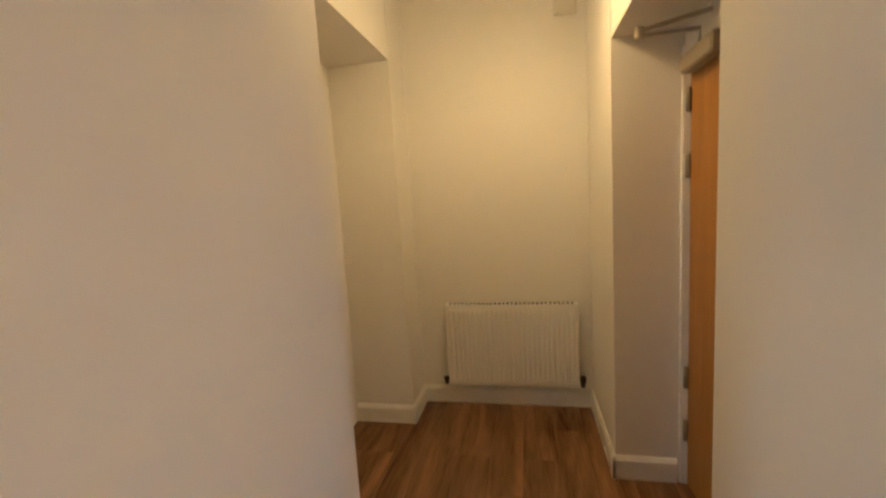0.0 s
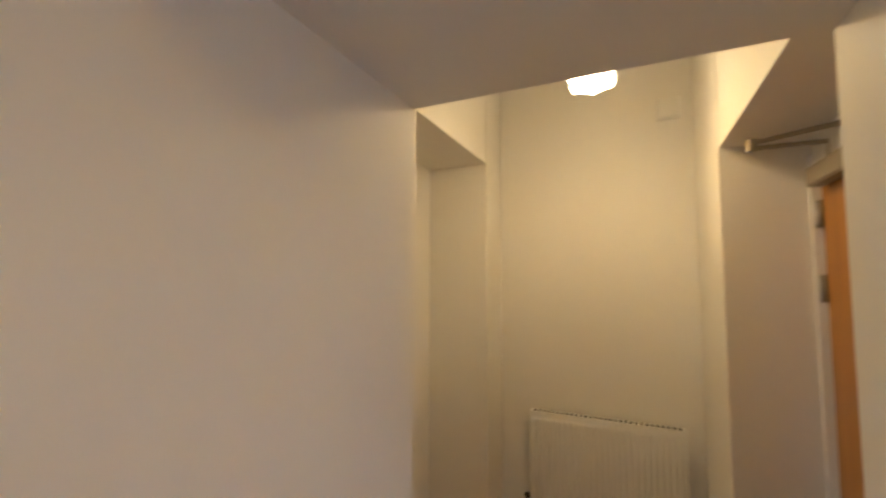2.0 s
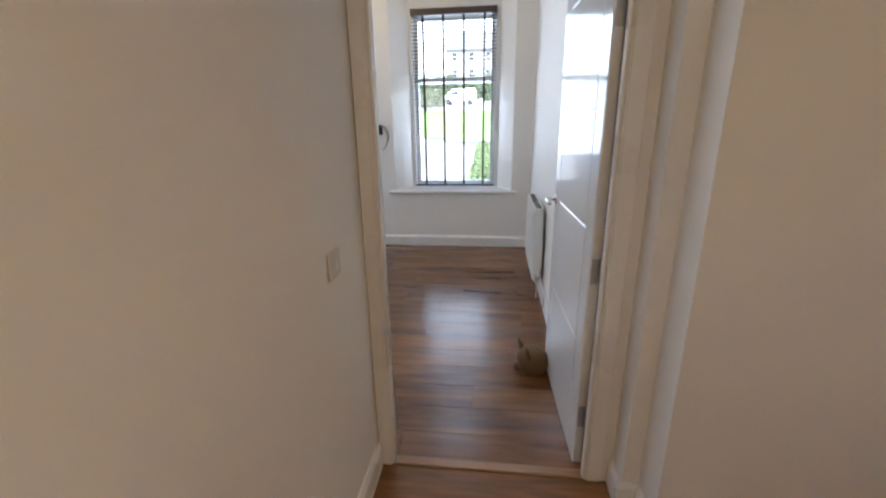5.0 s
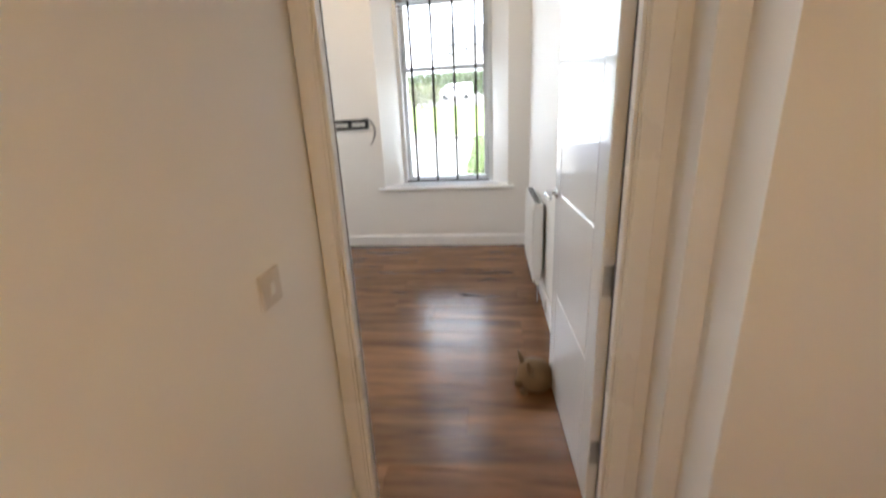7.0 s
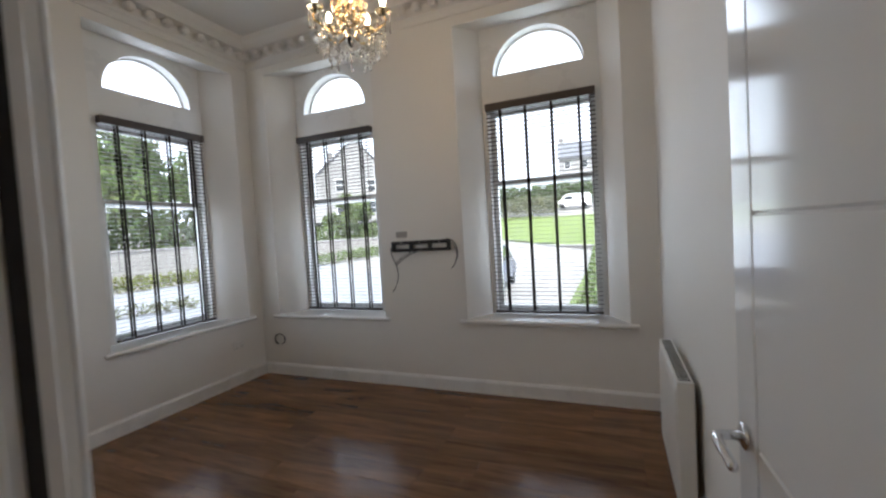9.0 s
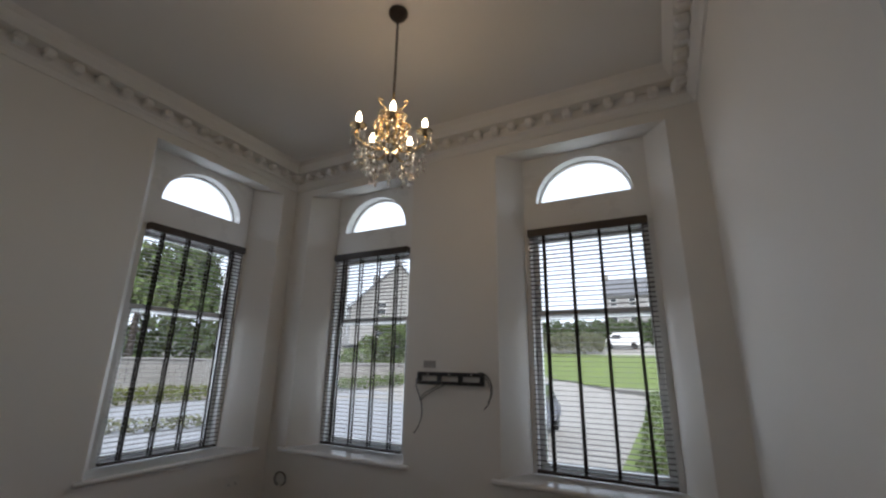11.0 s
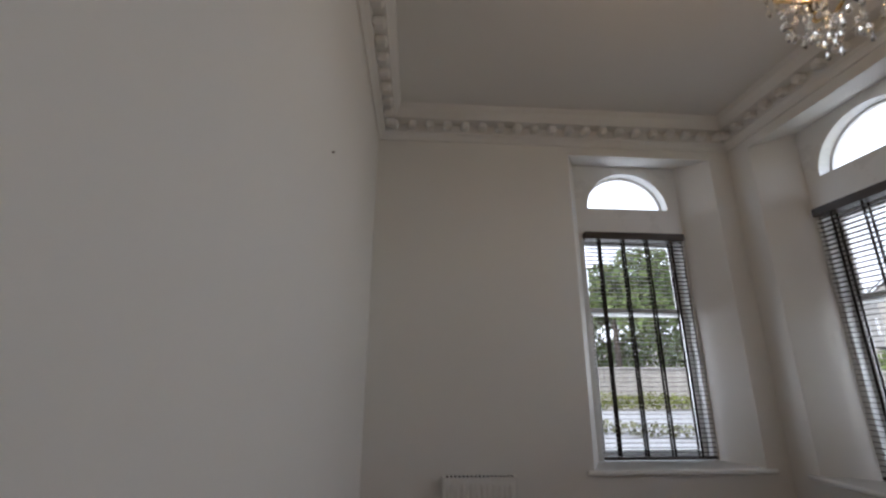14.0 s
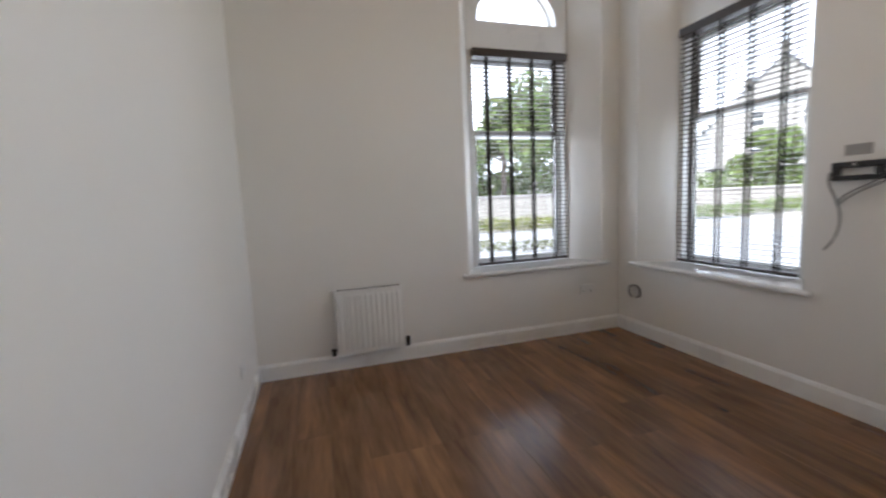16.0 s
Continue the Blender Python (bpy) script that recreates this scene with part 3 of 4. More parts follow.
# oak door at the back of the lobby's alcove
od = thing("oak_door", pose(2.104, -1.594, 0), "closed oak veneered flush door with an overhead closer", "door")
part("leaf", box(.03, .912, -.044, 0, .008, 2.105, .003), M_OAK, od)
part("door_frame", box(.915, .934, -.045, .034, 0, 2.16, .003), M_TRIM, od, "white painted frame")
part("door_frame", box(-.06, .027, -.045, .034, 0, 2.16, .003), M_TRIM, od, "white painted frame")
part("door_frame", box(.0275, .9145, -.045, .034, 2.109, 2.16, .003), M_TRIM, od, "white painted frame")
part("frame_panel", box(-.06, .934, -.045, .02, 2.161, 2.238), M_TRIM, od)
for z in (.30, .58, 1.62, 1.92):
    part("hinge", lathe(bmesh.new(), [(.011, z - .055), (.011, z + .055)], 10, pose(.908, .012, 0)), M_CLOSER, od, "dark steel hinge", True)
cl = part("closer_body", box(.54, .86, .002, .066, 2.02, 2.10, .008), M_CLOSER, od, "dull grey door closer")
part("closer_arm", tube(bmesh.new(), [(.72, .035, 2.10), (.72, .035, 2.165), (.77, .255, 2.180)], .010), M_CLOSER, cl)
part("closer_arm", tube(bmesh.new(), [(.77, .255, 2.200), (.62, .03, 2.200)], .010), M_CLOSER, cl)
part("pivot", lathe(bmesh.new(), [(.020, 2.168), (.020, 2.214)], 12, pose(.77, .255, 0)), M_CLOSER, cl)
part("lever", tube(bmesh.new(), [(.10, 0, 1.02), (.10, .05, 1.02), (.21, .055, 1.02)], .009), M_CHROME, od, "chrome lever", True)

# ---- radiators ----


def radiator(m, width, height, bottom, pitch=.034, to_floor=True):
    r = thing("radiator", m, "white steel panel radiator fixed to the wall", "radiator", "panel radiators")
    bm = bmesh.new()
    k = int(width / pitch)
    us, ds = [-width / 2], [0]
    p = (width - .03) / k
    for i in range(k):
        a = -width / 2 + .015 + i * p
        for f, d in ((.12, 0), (.28, .009), (.72, .009), (.88, 0)):
            us.append(a + f * p)
            ds.append(d)
    us.append(width / 2)
    ds.append(0)
    zs = [(bottom, 0), (bottom + .022, 0), (bottom + .045, 1), (bottom + height - .050, 1), (bottom + height - .026, 0), (bottom + height, 0)]
    grid = [[bm.verts.new((u, -.092 - d * f, z)) for u, d in zip(us, ds)] for z, f in zs]
    for ra, rb in zip(grid, grid[1:]):
        for i in range(len(us) - 1):
            bm.faces.new((ra[i], ra[i + 1], rb[i + 1], rb[i]))
    cbox(bm, -width / 2, width / 2, -.0905, -.080, bottom, bottom + height)
    part("front_panel", bm, M_RAD, r)
    part("back_panel", box(-width / 2 + .01, width / 2 - .01, -.042, -.030, bottom + .01, bottom + height - .01, .003), M_RAD, r)
    for s in (-1, 1):
        part("side_cover", box(*sorted((s * (width / 2 + .001), s * (width / 2 + .006))), -.094, -.028, bottom + .03, bottom + height + .004, .001), M_RAD, r)
    g = part("top_grille", box(-width / 2, width / 2, -.094, -.028, bottom + height + .0005, bottom + height + .005, .001), M_RAD, r)
    n = int(width / .03)
    bm = bmesh.new()
    for i in range(n):
        u = -width / 2 + .03 + i * (width - .06) / max(1, n - 1)
        cbox(bm, u - .008, u + .008, -.084, -.038, bottom + height + .005, bottom + height + .0062)
    part("grille_slots", bm, M_SEAL, g, "dark slots")
    for s in (-1, 1):
        u = s * (width / 2 + .03)
        v = part("valve", lathe(bmesh.new(), [(.011, 0), (.016, .006), (.016, .035), (.022, .040), (.022, .075 if s > 0 else .05), (.014, .082 if s > 0 else .056)], 14, pose(u, -.062, bottom - .01)), M_DARKMETAL if not to_floor else M_PLASTIC if s > 0 else M_CHROME, r, "radiator valve", True)
        part("union", tube(bmesh.new(), [(s * width / 2, -.062, bottom + .03), (u, -.062, bottom + .03)], .010), M_CHROME, v)
        part("pipe", tube(bmesh.new(), [(u, -.062, bottom), (u, -.062, 0)] if to_floor else [(u, -.062, bottom + .012), (u, -.050, bottom + .006), (u, -.001, bottom + .006)], .0075), M_CHROME, v)
    for s in (-.3, .3):
        part("bracket", box(s * width - .015, s * width + .015, -.031, 0, bottom + .05, bottom + height - .05), M_STEEL, r)
    return r


radiator(pose(3.80, 0, 0, 0, 0, -90) @ pose(.694, 0, 0), .91, .59, .178, .034, False)
radiator(MW @ pose(.97, 0, 0), .53, .50, .148, .042, False)
radiator(ME @ pose(-2.22, 0, 0), .72, .60, .17)

# ---- lamps and fittings ----
bl = thing("ceiling_lamp", pose(2.85, -.74, HALL_CEIL), "lit hexagonal glass lamp with chrome clips below the ceiling", "ceiling lamp", "bulkhead lamps")
part("ceiling_plate", lathe(bmesh.new(), [(.06, -.0005), (.06, -.014), (.05, -.022), (.012, -.024), (.012, -.45)], 18), M_PLASTIC, bl)
part("base", lathe(bmesh.new(), [(.02, -.440), (.115, -.445), (.124, -.455), (.124, -.482), (.116, -.488)], 6), M_PLASTIC, bl)
part("diffuser", lathe(bmesh.new(), [(.104, -.489), (.111, -.512), (.094, -.535), (.05, -.542), (0, -.544)], 6), M_LAMP, bl, "glowing faceted glass")
for k in range(6):
    c, d = math.cos(radians(60 * k)), math.sin(radians(60 * k))
    part("clip", tube(bmesh.new(), [(r * c, r * d, z) for r, z in ((.129, -.462), (.122, -.50), (.117, -.514), (.099, -.538), (.084, -.543))], .0035, 6), M_CHROME, bl)
copy_thing(bl, pose(.45, -2.05, HALL_CEIL))

ab = thing("wall_box", pose(3.80, -1.121, 2.73, 0, 0, -90), "white square plastic sounder box high on the wall", "alarm box")
part("back_box", box(-.07, .07, -.028, 0, -.068, .068, .006), M_PLASTIC, ab)
part("cover", box(-.062, .062, -.040, -.0285, -.060, .060, .008), M_PLASTIC, ab)


def socket(name, m, w, h, rockers, label, category, plate=None):
    s = thing(name, m, label, category)
    part("plate", box(-w / 2, w / 2, -.009, 0, -h / 2, h / 2, .003), plate or M_PLASTIC, s)
    for i in range(rockers):
        u = (i - (rockers - 1) / 2) * .045
        part("rocker", box(u - .008, u + .008, -.0125, -.0095, -.014, .014, .001), M_PLASTIC, s)
    return s


socket("light_switch", pose(-.06, -.315, 1.045, 0, 0, 90), .086, .086, 1, "brushed grey metal light switch on the corridor wall", "light switch", M_PLATE)
sk = socket("wall_socket", MW @ pose(3.035, 0, .415), .146, .086, 2, "white double socket low on the wall under the window", "socket")
for u in (-.036, .036):
    for du, dz in ((0, -.008), (-.009, -.024), (.009, -.024)):
        part("socket_hole", box(u + du - .003, u + du + .003, -.0105, -.0092, dz - .003, dz + .003), M_SEAL, sk)
socket("wall_socket", MS @ pose(2.60, 0, .33), .146, .086, 2, "white double socket low on the plain wall", "socket")
sc = solid("wall_screw", lathe(bmesh.new(), [(.005, 0), (.005, .004), (.003, .012), (0, .013)], 8, pose(0, 0, 0, 90, 0, 0)), M_SCUFF, MS @ pose(1.46, 0, 2.295), label="small dark screw standing in the bare wall", category="screw")

# coiled aerial cable by the corner
co = thing("cable_coil", MN @ pose(-2.948, 0, .402), "loop of dark cable hanging from a white outlet plate", "cable")
part("plate", box(-.043, .043, -.009, 0, -.043, .043, .003), M_PLASTIC, co)
for k in range(2):
    part("loop", tube(bmesh.new(), [((.062 + .005 * k) * math.cos(a), -.016 - .012 * k - .010 * math.sin(a * .5), (.056 + .004 * k) * math.sin(a)) for a in [radians(-80 + 330 * i / 26) for i in range(27)]], .0048, 6), M_CABLE, co, smooth=True)

# wall bracket for a screen, with its loose cables
tv = thing("wall_bracket", MN @ pose(-1.16, 0, 1.366), "black steel wall bracket for a screen, with three openings", "bracket")
part("top_rail", box(-.305, .305, -.028, 0, .018, .050, .003), M_BLACK, tv)
part("bottom_rail", box(-.305, .305, -.028, 0, -.050, -.022, .003), M_BLACK, tv)
for u in (-.287, -.097, .097, .287):
    part("upright", box(u - .018, u + .018, -.026, -.001, -.0215, .0175, .002), M_BLACK, tv)
for u in (-.2, 0, .2):
    part("bolt", lathe(bmesh.new(), [(.008, 0), (.008, .006), (0, .007)], 6, pose(u, -.028, .034, 90, 0, 0)), M_STEEL, tv)
solid("filler_patch", box(-.075, .045, -.0035, 0, -.028, .030, .002), M_GREYPLATE, MN @ pose(-1.345, 0, 1.478), label="grey patch of unpainted filler on the wall", category="filler patch")
solid("wall_mark", box(-.05, .05, -.0015, 0, -.03, .03), M_WALL, MN @ pose(-1.26, 0, 1.09), label="faint square patch of fresh paint on wall", category="paint patch")


def cable(pts, r=.0042, label="thin dark cable hanging loose from the bracket"):
    bm = bmesh.new()
    tube(bm, pts, r, 6)
    solid("cable", bm, M_CABLE, MN @ pose(-.018, 0, 0), True, label=label, category="cable", group="bracket cables")


cable(bez((-.88, -.03, 1.42), (-.76, -.05, 1.43), (-.71, -.05, 1.26), (-.83, -.035, 1.15), 14), .0055)
cable(bez((-.90, -.03, 1.41), (-.80, -.06, 1.42), (-.73, -.05, 1.30), (-.80, -.03, 1.20), 14))
cable(bez((-1.45, -.03, 1.36), (-1.46, -.04, 1.28), (-1.42, -.04, 1.26), (-1.41, -.03, 1.20), 8) + bez((-1.41, -.03, 1.20), (-1.37, -.05, 1.14), (-1.36, -.05, 1.02), (-1.46, -.03, .93), 10)[1:], .0048)
cable(bez((-1.20, -.03, 1.34), (-1.28, -.05, 1.27), (-1.36, -.05, 1.27), (-1.41, -.035, 1.19), 12))
cable(bez((-1.12, -.03, 1.34), (-1.22, -.05, 1.30), (-1.36, -.04, 1.24), (-1.405, -.03, 1.18), 12))

# stuffed doorstop on the floor against the open door
bm = bmesh.new()
lathe(bm, [(.0, 0), (.070, .002), (.090, .025), (.097, .065), (.090, .105), (.066, .138), (.034, .153), (.0, .157)], 20)
for v in bm.verts:
    v.co.x += .10 * (.08 - v.co.z)
for s in (-1, 1):
    ear = lathe(bmesh.new(), [(.034, -.025), (.026, .025), (.010, .065), (0, .078)], 8)
    for v in ear.verts:
        v.co.x *= .55
        v.co = pose(-.050, s * .046, .128, s * -14, -16, 0) @ v.co
    lump = bpy.data.meshes.new("ear")
    ear.to_mesh(lump)
    bm.from_mesh(lump)
    bpy.data.meshes.remove(lump)
    ear.free()
    lathe(bm, [(.022, 0), (.025, .016), (.0, .024)], 8, pose(-.078, s * .040, .002))
lathe(bm, [(.034, -.01), (.030, .014), (.016, .030), (.0, .034)], 10, pose(-.082, 0, .048, 0, -84, 0))
solid("doorstop", bm, M_FABRIC, pose(.672, .80, 0, 0, 0, 20), True, label="brown stuffed fabric doorstop with pointed corners on the floor", category="doorstop")

# ---- chandelier ----
ch = thing("chandelier", pose(-.84, 1.95, -.004), "gilt five-arm chandelier with crystal drops and lit candle bulbs", "chandelier")
part("canopy", lathe(bmesh.new(), [(.060, 3.649), (.060, 3.63), (.045, 3.605), (.018, 3.585), (.006, 3.57)], 20), M_DARKMETAL, ch, "dark ceiling canopy", True)
LINK = bmesh.new()
tube(LINK, [(.007 * math.cos(a), 0, .013 * math.sin(a)) for a in [2 * math.pi * i / 12 for i in range(13)]], .0034, 5)
link = mesh_of("chain_link", LINK, M_DARKMETAL, True)
for i in range(27):
    o = new("chain_link", link)
    o.parent = ch
    o.matrix_basis = pose(0, 0, 3.565 - i * .0215, 0, 0, 90 * (i % 2))
part("column", lathe(bmesh.new(), [(.006, 3.015), (.012, 2.975), (.020, 2.945), (.012, 2.915), (.030, 2.875), (.036, 2.835), (.020, 2.795), (.016, 2.755), (.042, 2.715), (.050, 2.68), (.030, 2.65), (.012, 2.635), (.016, 2.615), (.0, 2.6)], 20), M_AMBER, ch, "amber glass column", True)
part("finial", lathe(bmesh.new(), [(.010, 2.65), (.022, 2.63), (.016, 2.605), (.006, 2.59), (0, 2.585)], 14), M_DARKMETAL, ch, smooth=True)
BEAD = bmesh.new()
bmesh.ops.create_icosphere(BEAD, subdivisions=1, radius=.0075)
bead = mesh_of("bead", BEAD, M_CRYSTAL)
DROP = bmesh.new()
lathe(DROP, [(.001, 0), (.004, -.006), (.0095, -.024), (.006, -.036), (.0, -.042)], 6)
drop = mesh_of("crystal_drop", DROP, M_CRYSTAL)


def hang(mesh, parent, p, turn=0):
    o = new(mesh.name, mesh)
    o.parent = parent
    o.matrix_basis = pose(*p, 0, 0, turn)


for k in range(5):
    a = radians(-54 + 72 * k)
    c, s = math.cos(a), math.sin(a)

    def at(r, z, side=0.0):
        return (.89 * r * c - side * s, .89 * r * s + side * c, z)
    arm = part("arm", tube(bmesh.new(), [at(r, z) for r, z in ((.035, 2.69), (.07, 2.66), (.12, 2.653), (.17, 2.67), (.20, 2.69), (.232, 2.703), (.240, 2.725), (.229, 2.741), (.222, 2.746))], .0075, 8), M_BRASS, ch, "gilt scrolled arm", True)
    part("bobeche", lathe(bmesh.new(), [(.008, 2.745), (.022, 2.751), (.046, 2.773), (.048, 2.776), (.042, 2.774), (.014, 2.759)], 16, Matrix.Translation(at(.222, 0))), M_AMBER, arm, "glass drip pan", True)
    part("candle", lathe(bmesh.new(), [(.012, 2.755), (.012, 2.795), (.013, 2.800)], 10, Matrix.Translation(at(.222, 0))), M_DARKMETAL, arm)
    part("bulb", lathe(bmesh.new(), [(.009, 2.801), (.014, 2.813), (.0165, 2.828), (.0125, 2.847), (.005, 2.862), (0, 2.866)], 12, Matrix.Translation(at(.222, 0))), M_BULB, arm, "lit candle bulb", True)
    for zc, rc, rr in ((2.745, .075, .034), (2.815, .080, .036), (2.885, .062, .030)):
        part("glass_scroll", tube(bmesh.new(), [at(rc + rr * math.cos(t) * (1 - .04 * t), zc + rr * math.sin(t) * (1 - .04 * t), .012 * math.sin(t)) for t in [-2.2 + i * .45 for i in range(16)]], .0075, 8), M_AMBER, ch, "amber glass scroll", True)
        hang(bead, ch, at(rc, zc))
        hang(bead, ch, at(rc * .5, zc + .02))
    for sd in (-1, 1):
        part("scroll", tube(bmesh.new(), [at(.03 + .075 * t + .03 * math.sin(5 * t), 2.715 + .19 * t, sd * (.012 + .02 * math.sin(3 * t))) for t in [i / 12 for i in range(13)]], .0045, 6), M_BRASS, ch, "gilt scroll", True)
    part("scroll", tube(bmesh.new(), [at(.02 + .055 * math.sin(math.pi * t) + .05 * t, 2.915 + .09 * math.sin(math.pi * .62 * t) - .015 * t, 0) for t in [i / 12 for i in range(13)]], .004, 6), M_BRASS, ch, "gilt scroll", True)
    part("scroll", tube(bmesh.new(), [at(.085 + .030 * math.cos(t), 2.815 + .030 * math.sin(t), 0) for t in [i * .55 for i in range(11)]], .004, 6), M_BRASS, ch, "gilt scroll", True)
    for q in range(4):
        hang(drop, ch, at(.222 + .04 * math.cos(q * 1.57), 2.747 - .012 * (q % 2), .04 * math.sin(q * 1.57)))
        hang(bead, ch, at(.222 + .04 * math.cos(q * 1.57), 2.697 - .012 * (q % 2), .04 * math.sin(q * 1.57)))
        hang(drop, ch, at(.222 + .04 * math.cos(q * 1.57), 2.687 - .05 * (q % 2), .04 * math.sin(q * 1.57)))
    for q, (r, z) in enumerate(((.11, 2.643), (.15, 2.65), (.19, 2.667), (.225, 2.685))):
        for w in range(1 + q % 2):
            hang(bead, ch, at(r, z - .022 - .03 * w))
        hang(drop, ch, at(r, z - .045 - .03 * (q % 2)), 36)
        if q % 2:
            hang(drop, ch, at(r, z - .125), 20)
    a2 = a + radians(36)
    c2, s2 = math.cos(a2), math.sin(a2)
    for q in range(7):
        sag = .055 * math.sin(math.pi * q / 6)
        hang(bead, ch, ((.20 - .02 * math.sin(math.pi * q / 6)) * math.cos(a + radians(12 * q)), (.20 - .02 * math.sin(math.pi * q / 6)) * math.sin(a + radians(12 * q)), 2.66 - sag))
        hang(bead, ch, ((.05 + .025 * q) * c2, (.05 + .025 * q) * s2, 2.895 - .05 * q + .04 * math.sin(math.pi * q / 6)))
    for q in range(3):
        hang(drop, ch, ((.09 + .04 * q) * c2, (.09 + .04 * q) * s2, 2.58 - .03 * (2 - q)))
        hang(bead, ch, ((.09 + .04 * q) * c2, (.09 + .04 * q) * s2, 2.59 - .03 * (2 - q)))
    lamp("candle_light", (-.84 + .198 * c, 1.95 + .198 * s, 2.885), 0.58, (1.0, .66, .36), .03)

# strings of beads that end in drops, hung below the arms
for count, radius, top, links in ((10, .135, 2.640, 3), (7, .085, 2.622, 4), (15, .185, 2.655, 2)):
    for k in range(count):
        a = 2 * math.pi * (k + .5) / count
        for q in range(links):
            hang(bead, ch, (radius * math.cos(a), radius * math.sin(a), top - .017 * q))
        hang(drop, ch, (radius * math.cos(a), radius * math.sin(a), top - .017 * links), 30 * k)

# ---- outdoors ----


def land(x, y):
    """Height of the ground: level by the house, a sloping lawn beyond the drive, then a bank."""
    d = math.hypot(min(0, x + 3.5), max(0, y - 3.8))
    return -.45 + .112 * min(max(0, d - 20), 26) + .20 * min(max(0, d - 46), 5.5) + .07 * min(max(0, d - 51.5), 30)


def sheet(name, x0, x1, y0, y1, step, lift, material, keep=None, kind="structure", label=""):
    bm = bmesh.new()
    nx, ny = int((x1 - x0) / step), int((y1 - y0) / step)
    vs = [[bm.verts.new((x0 + i * step, y0 + j * step, land(x0 + i * step, y0 + j * step) + lift)) for j in range(ny + 1)] for i in range(nx + 1)]
    for i in range(nx):
        for j in range(ny):
            if keep is None or keep(x0 + (i + .5) * step, y0 + (j + .5) * step):
                bm.faces.new((vs[i][j], vs[i + 1][j], vs[i + 1][j + 1], vs[i][j + 1]))
    return solid(name, bm, material, kind=kind, label=label)


sheet("ground", -300, 300, -300, 300, 3, 0, M_TARMAC)
sheet("road", -19.5, -5.5, -40, 22, .5, .02, M_ROAD, lambda x, y: y < 20.5 + .35 * x + 2.5 or x < -13)
sheet("lawn", -30, 30, 8, 50, .5, .10, M_GRASS, lambda x, y: (y > 26.5 - .75 * min(x, .5) and x > -16) or (x > -.6 and y > 8.0 and x < 14))


def leaves(bm, centre, radii, count, size, rng):
    for _ in range(count):
        while True:
            p = Vector([rng.uniform(-1, 1) for _ in range(3)])
            if .25 < p.length < 1:
                break
        p *= .75 + .25 * noise.noise(p * 2.3 + Vector(centre))
        q = Vector(centre) + Vector((p.x * radii[0], p.y * radii[1], p.z * radii[2]))
        r = Euler([rng.uniform(0, 6.28) for _ in range(3)]).to_matrix()
        s = size * rng.uniform(.6, 1.3)
        bm.faces.new([bm.verts.new(q + r @ Vector(v) * s) for v in ((-.5, 0, 0), (0, -.28, .06), (.5, 0, 0), (0, .28, .06))])


def tree(x, y, height, spread, seed, label):
    rng = random.Random(seed)
    z0 = land(x, y)
    t = thing("tree", pose(x, y, z0), label, "tree", "garden trees")
    bm = bmesh.new()
    lathe(bm, [(.30, -.1), (.22, .5), (.17, height * .4), (.06, height * .8)], 10)
    tips = []
    for k in range(9):
        a, h = rng.uniform(0, 6.28), height * rng.uniform(.28, .6)
        tip = Vector((spread * .7 * math.cos(a), spread * .7 * math.sin(a), h + height * rng.uniform(.1, .3)))
        tube(bm, [(0, 0, h), tip * .5 + Vector((0, 0, h * .5 + .1)), tip], .05, 6)
        tips.append(tip)
    part("trunk", bm, M_BARK, t)
    bm = bmesh.new()
    for tip in tips + [Vector((0, 0, height * .85)), Vector((.5, .3, height * .7))]:
        r = spread * rng.uniform(.34, .55)
        leaves(bm, tip, (r * 1.15, r * 1.15, r), 900, .36, rng)
    part("crown", bm, M_LEAF, t, "leafy green crown")


def hedge(name, x0, y0, x1, y1, h, w, seed, label, material=None, count=190, size=0):
    rng = random.Random(seed)
    bm = bmesh.new()
    n = max(3, int(math.hypot(x1 - x0, y1 - y0) / (w * .8)))
    for i in range(n + 1):
        x, y = x0 + (x1 - x0) * i / n, y0 + (y1 - y0) * i / n
        leaves(bm, (x, y, land(x, y) + h * .48), (w * .8, w * .8, h * rng.uniform(.50, .66)), count, size or .13 + h * .03, rng)
    solid(name, bm, material or M_HEDGE, kind="stuff", label=label)


def stone_wall(x0, y0, x1, y1, h, seed, label):
    rng = random.Random(seed)
    L = math.hypot(x1 - x0, y1 - y0)
    ang = math.degrees(math.atan2(y1 - y0, x1 - x0))
    z0 = min(land(x0, y0), land(x1, y1)) - .1
    w = thing("garden_wall", pose(x0, y0, z0, 0, 0, ang), label, "stone wall", "garden walls")
    part("core", box(0, L, .03, .27, 0, h), M_STONE, w)
    bm = bmesh.new()
    z = .02
    while z < h - .1:
        hh = rng.uniform(.16, .26)
        u = rng.uniform(-.3, 0)
        while u < L:
            l = rng.uniform(.3, .75)
            cbox(bm, max(0, u) + .01, min(L, u + l) - .01, rng.uniform(-.02, .015), .3, z + .01, min(z + hh, h) - .01)
            u += l
        z += hh
    part("stones", bm, M_STONE, w)
    c = part("coping", box(-.02, L + .02, -.06, .36, h + .001, h + .11, .02), M_COPING, w)
    return w


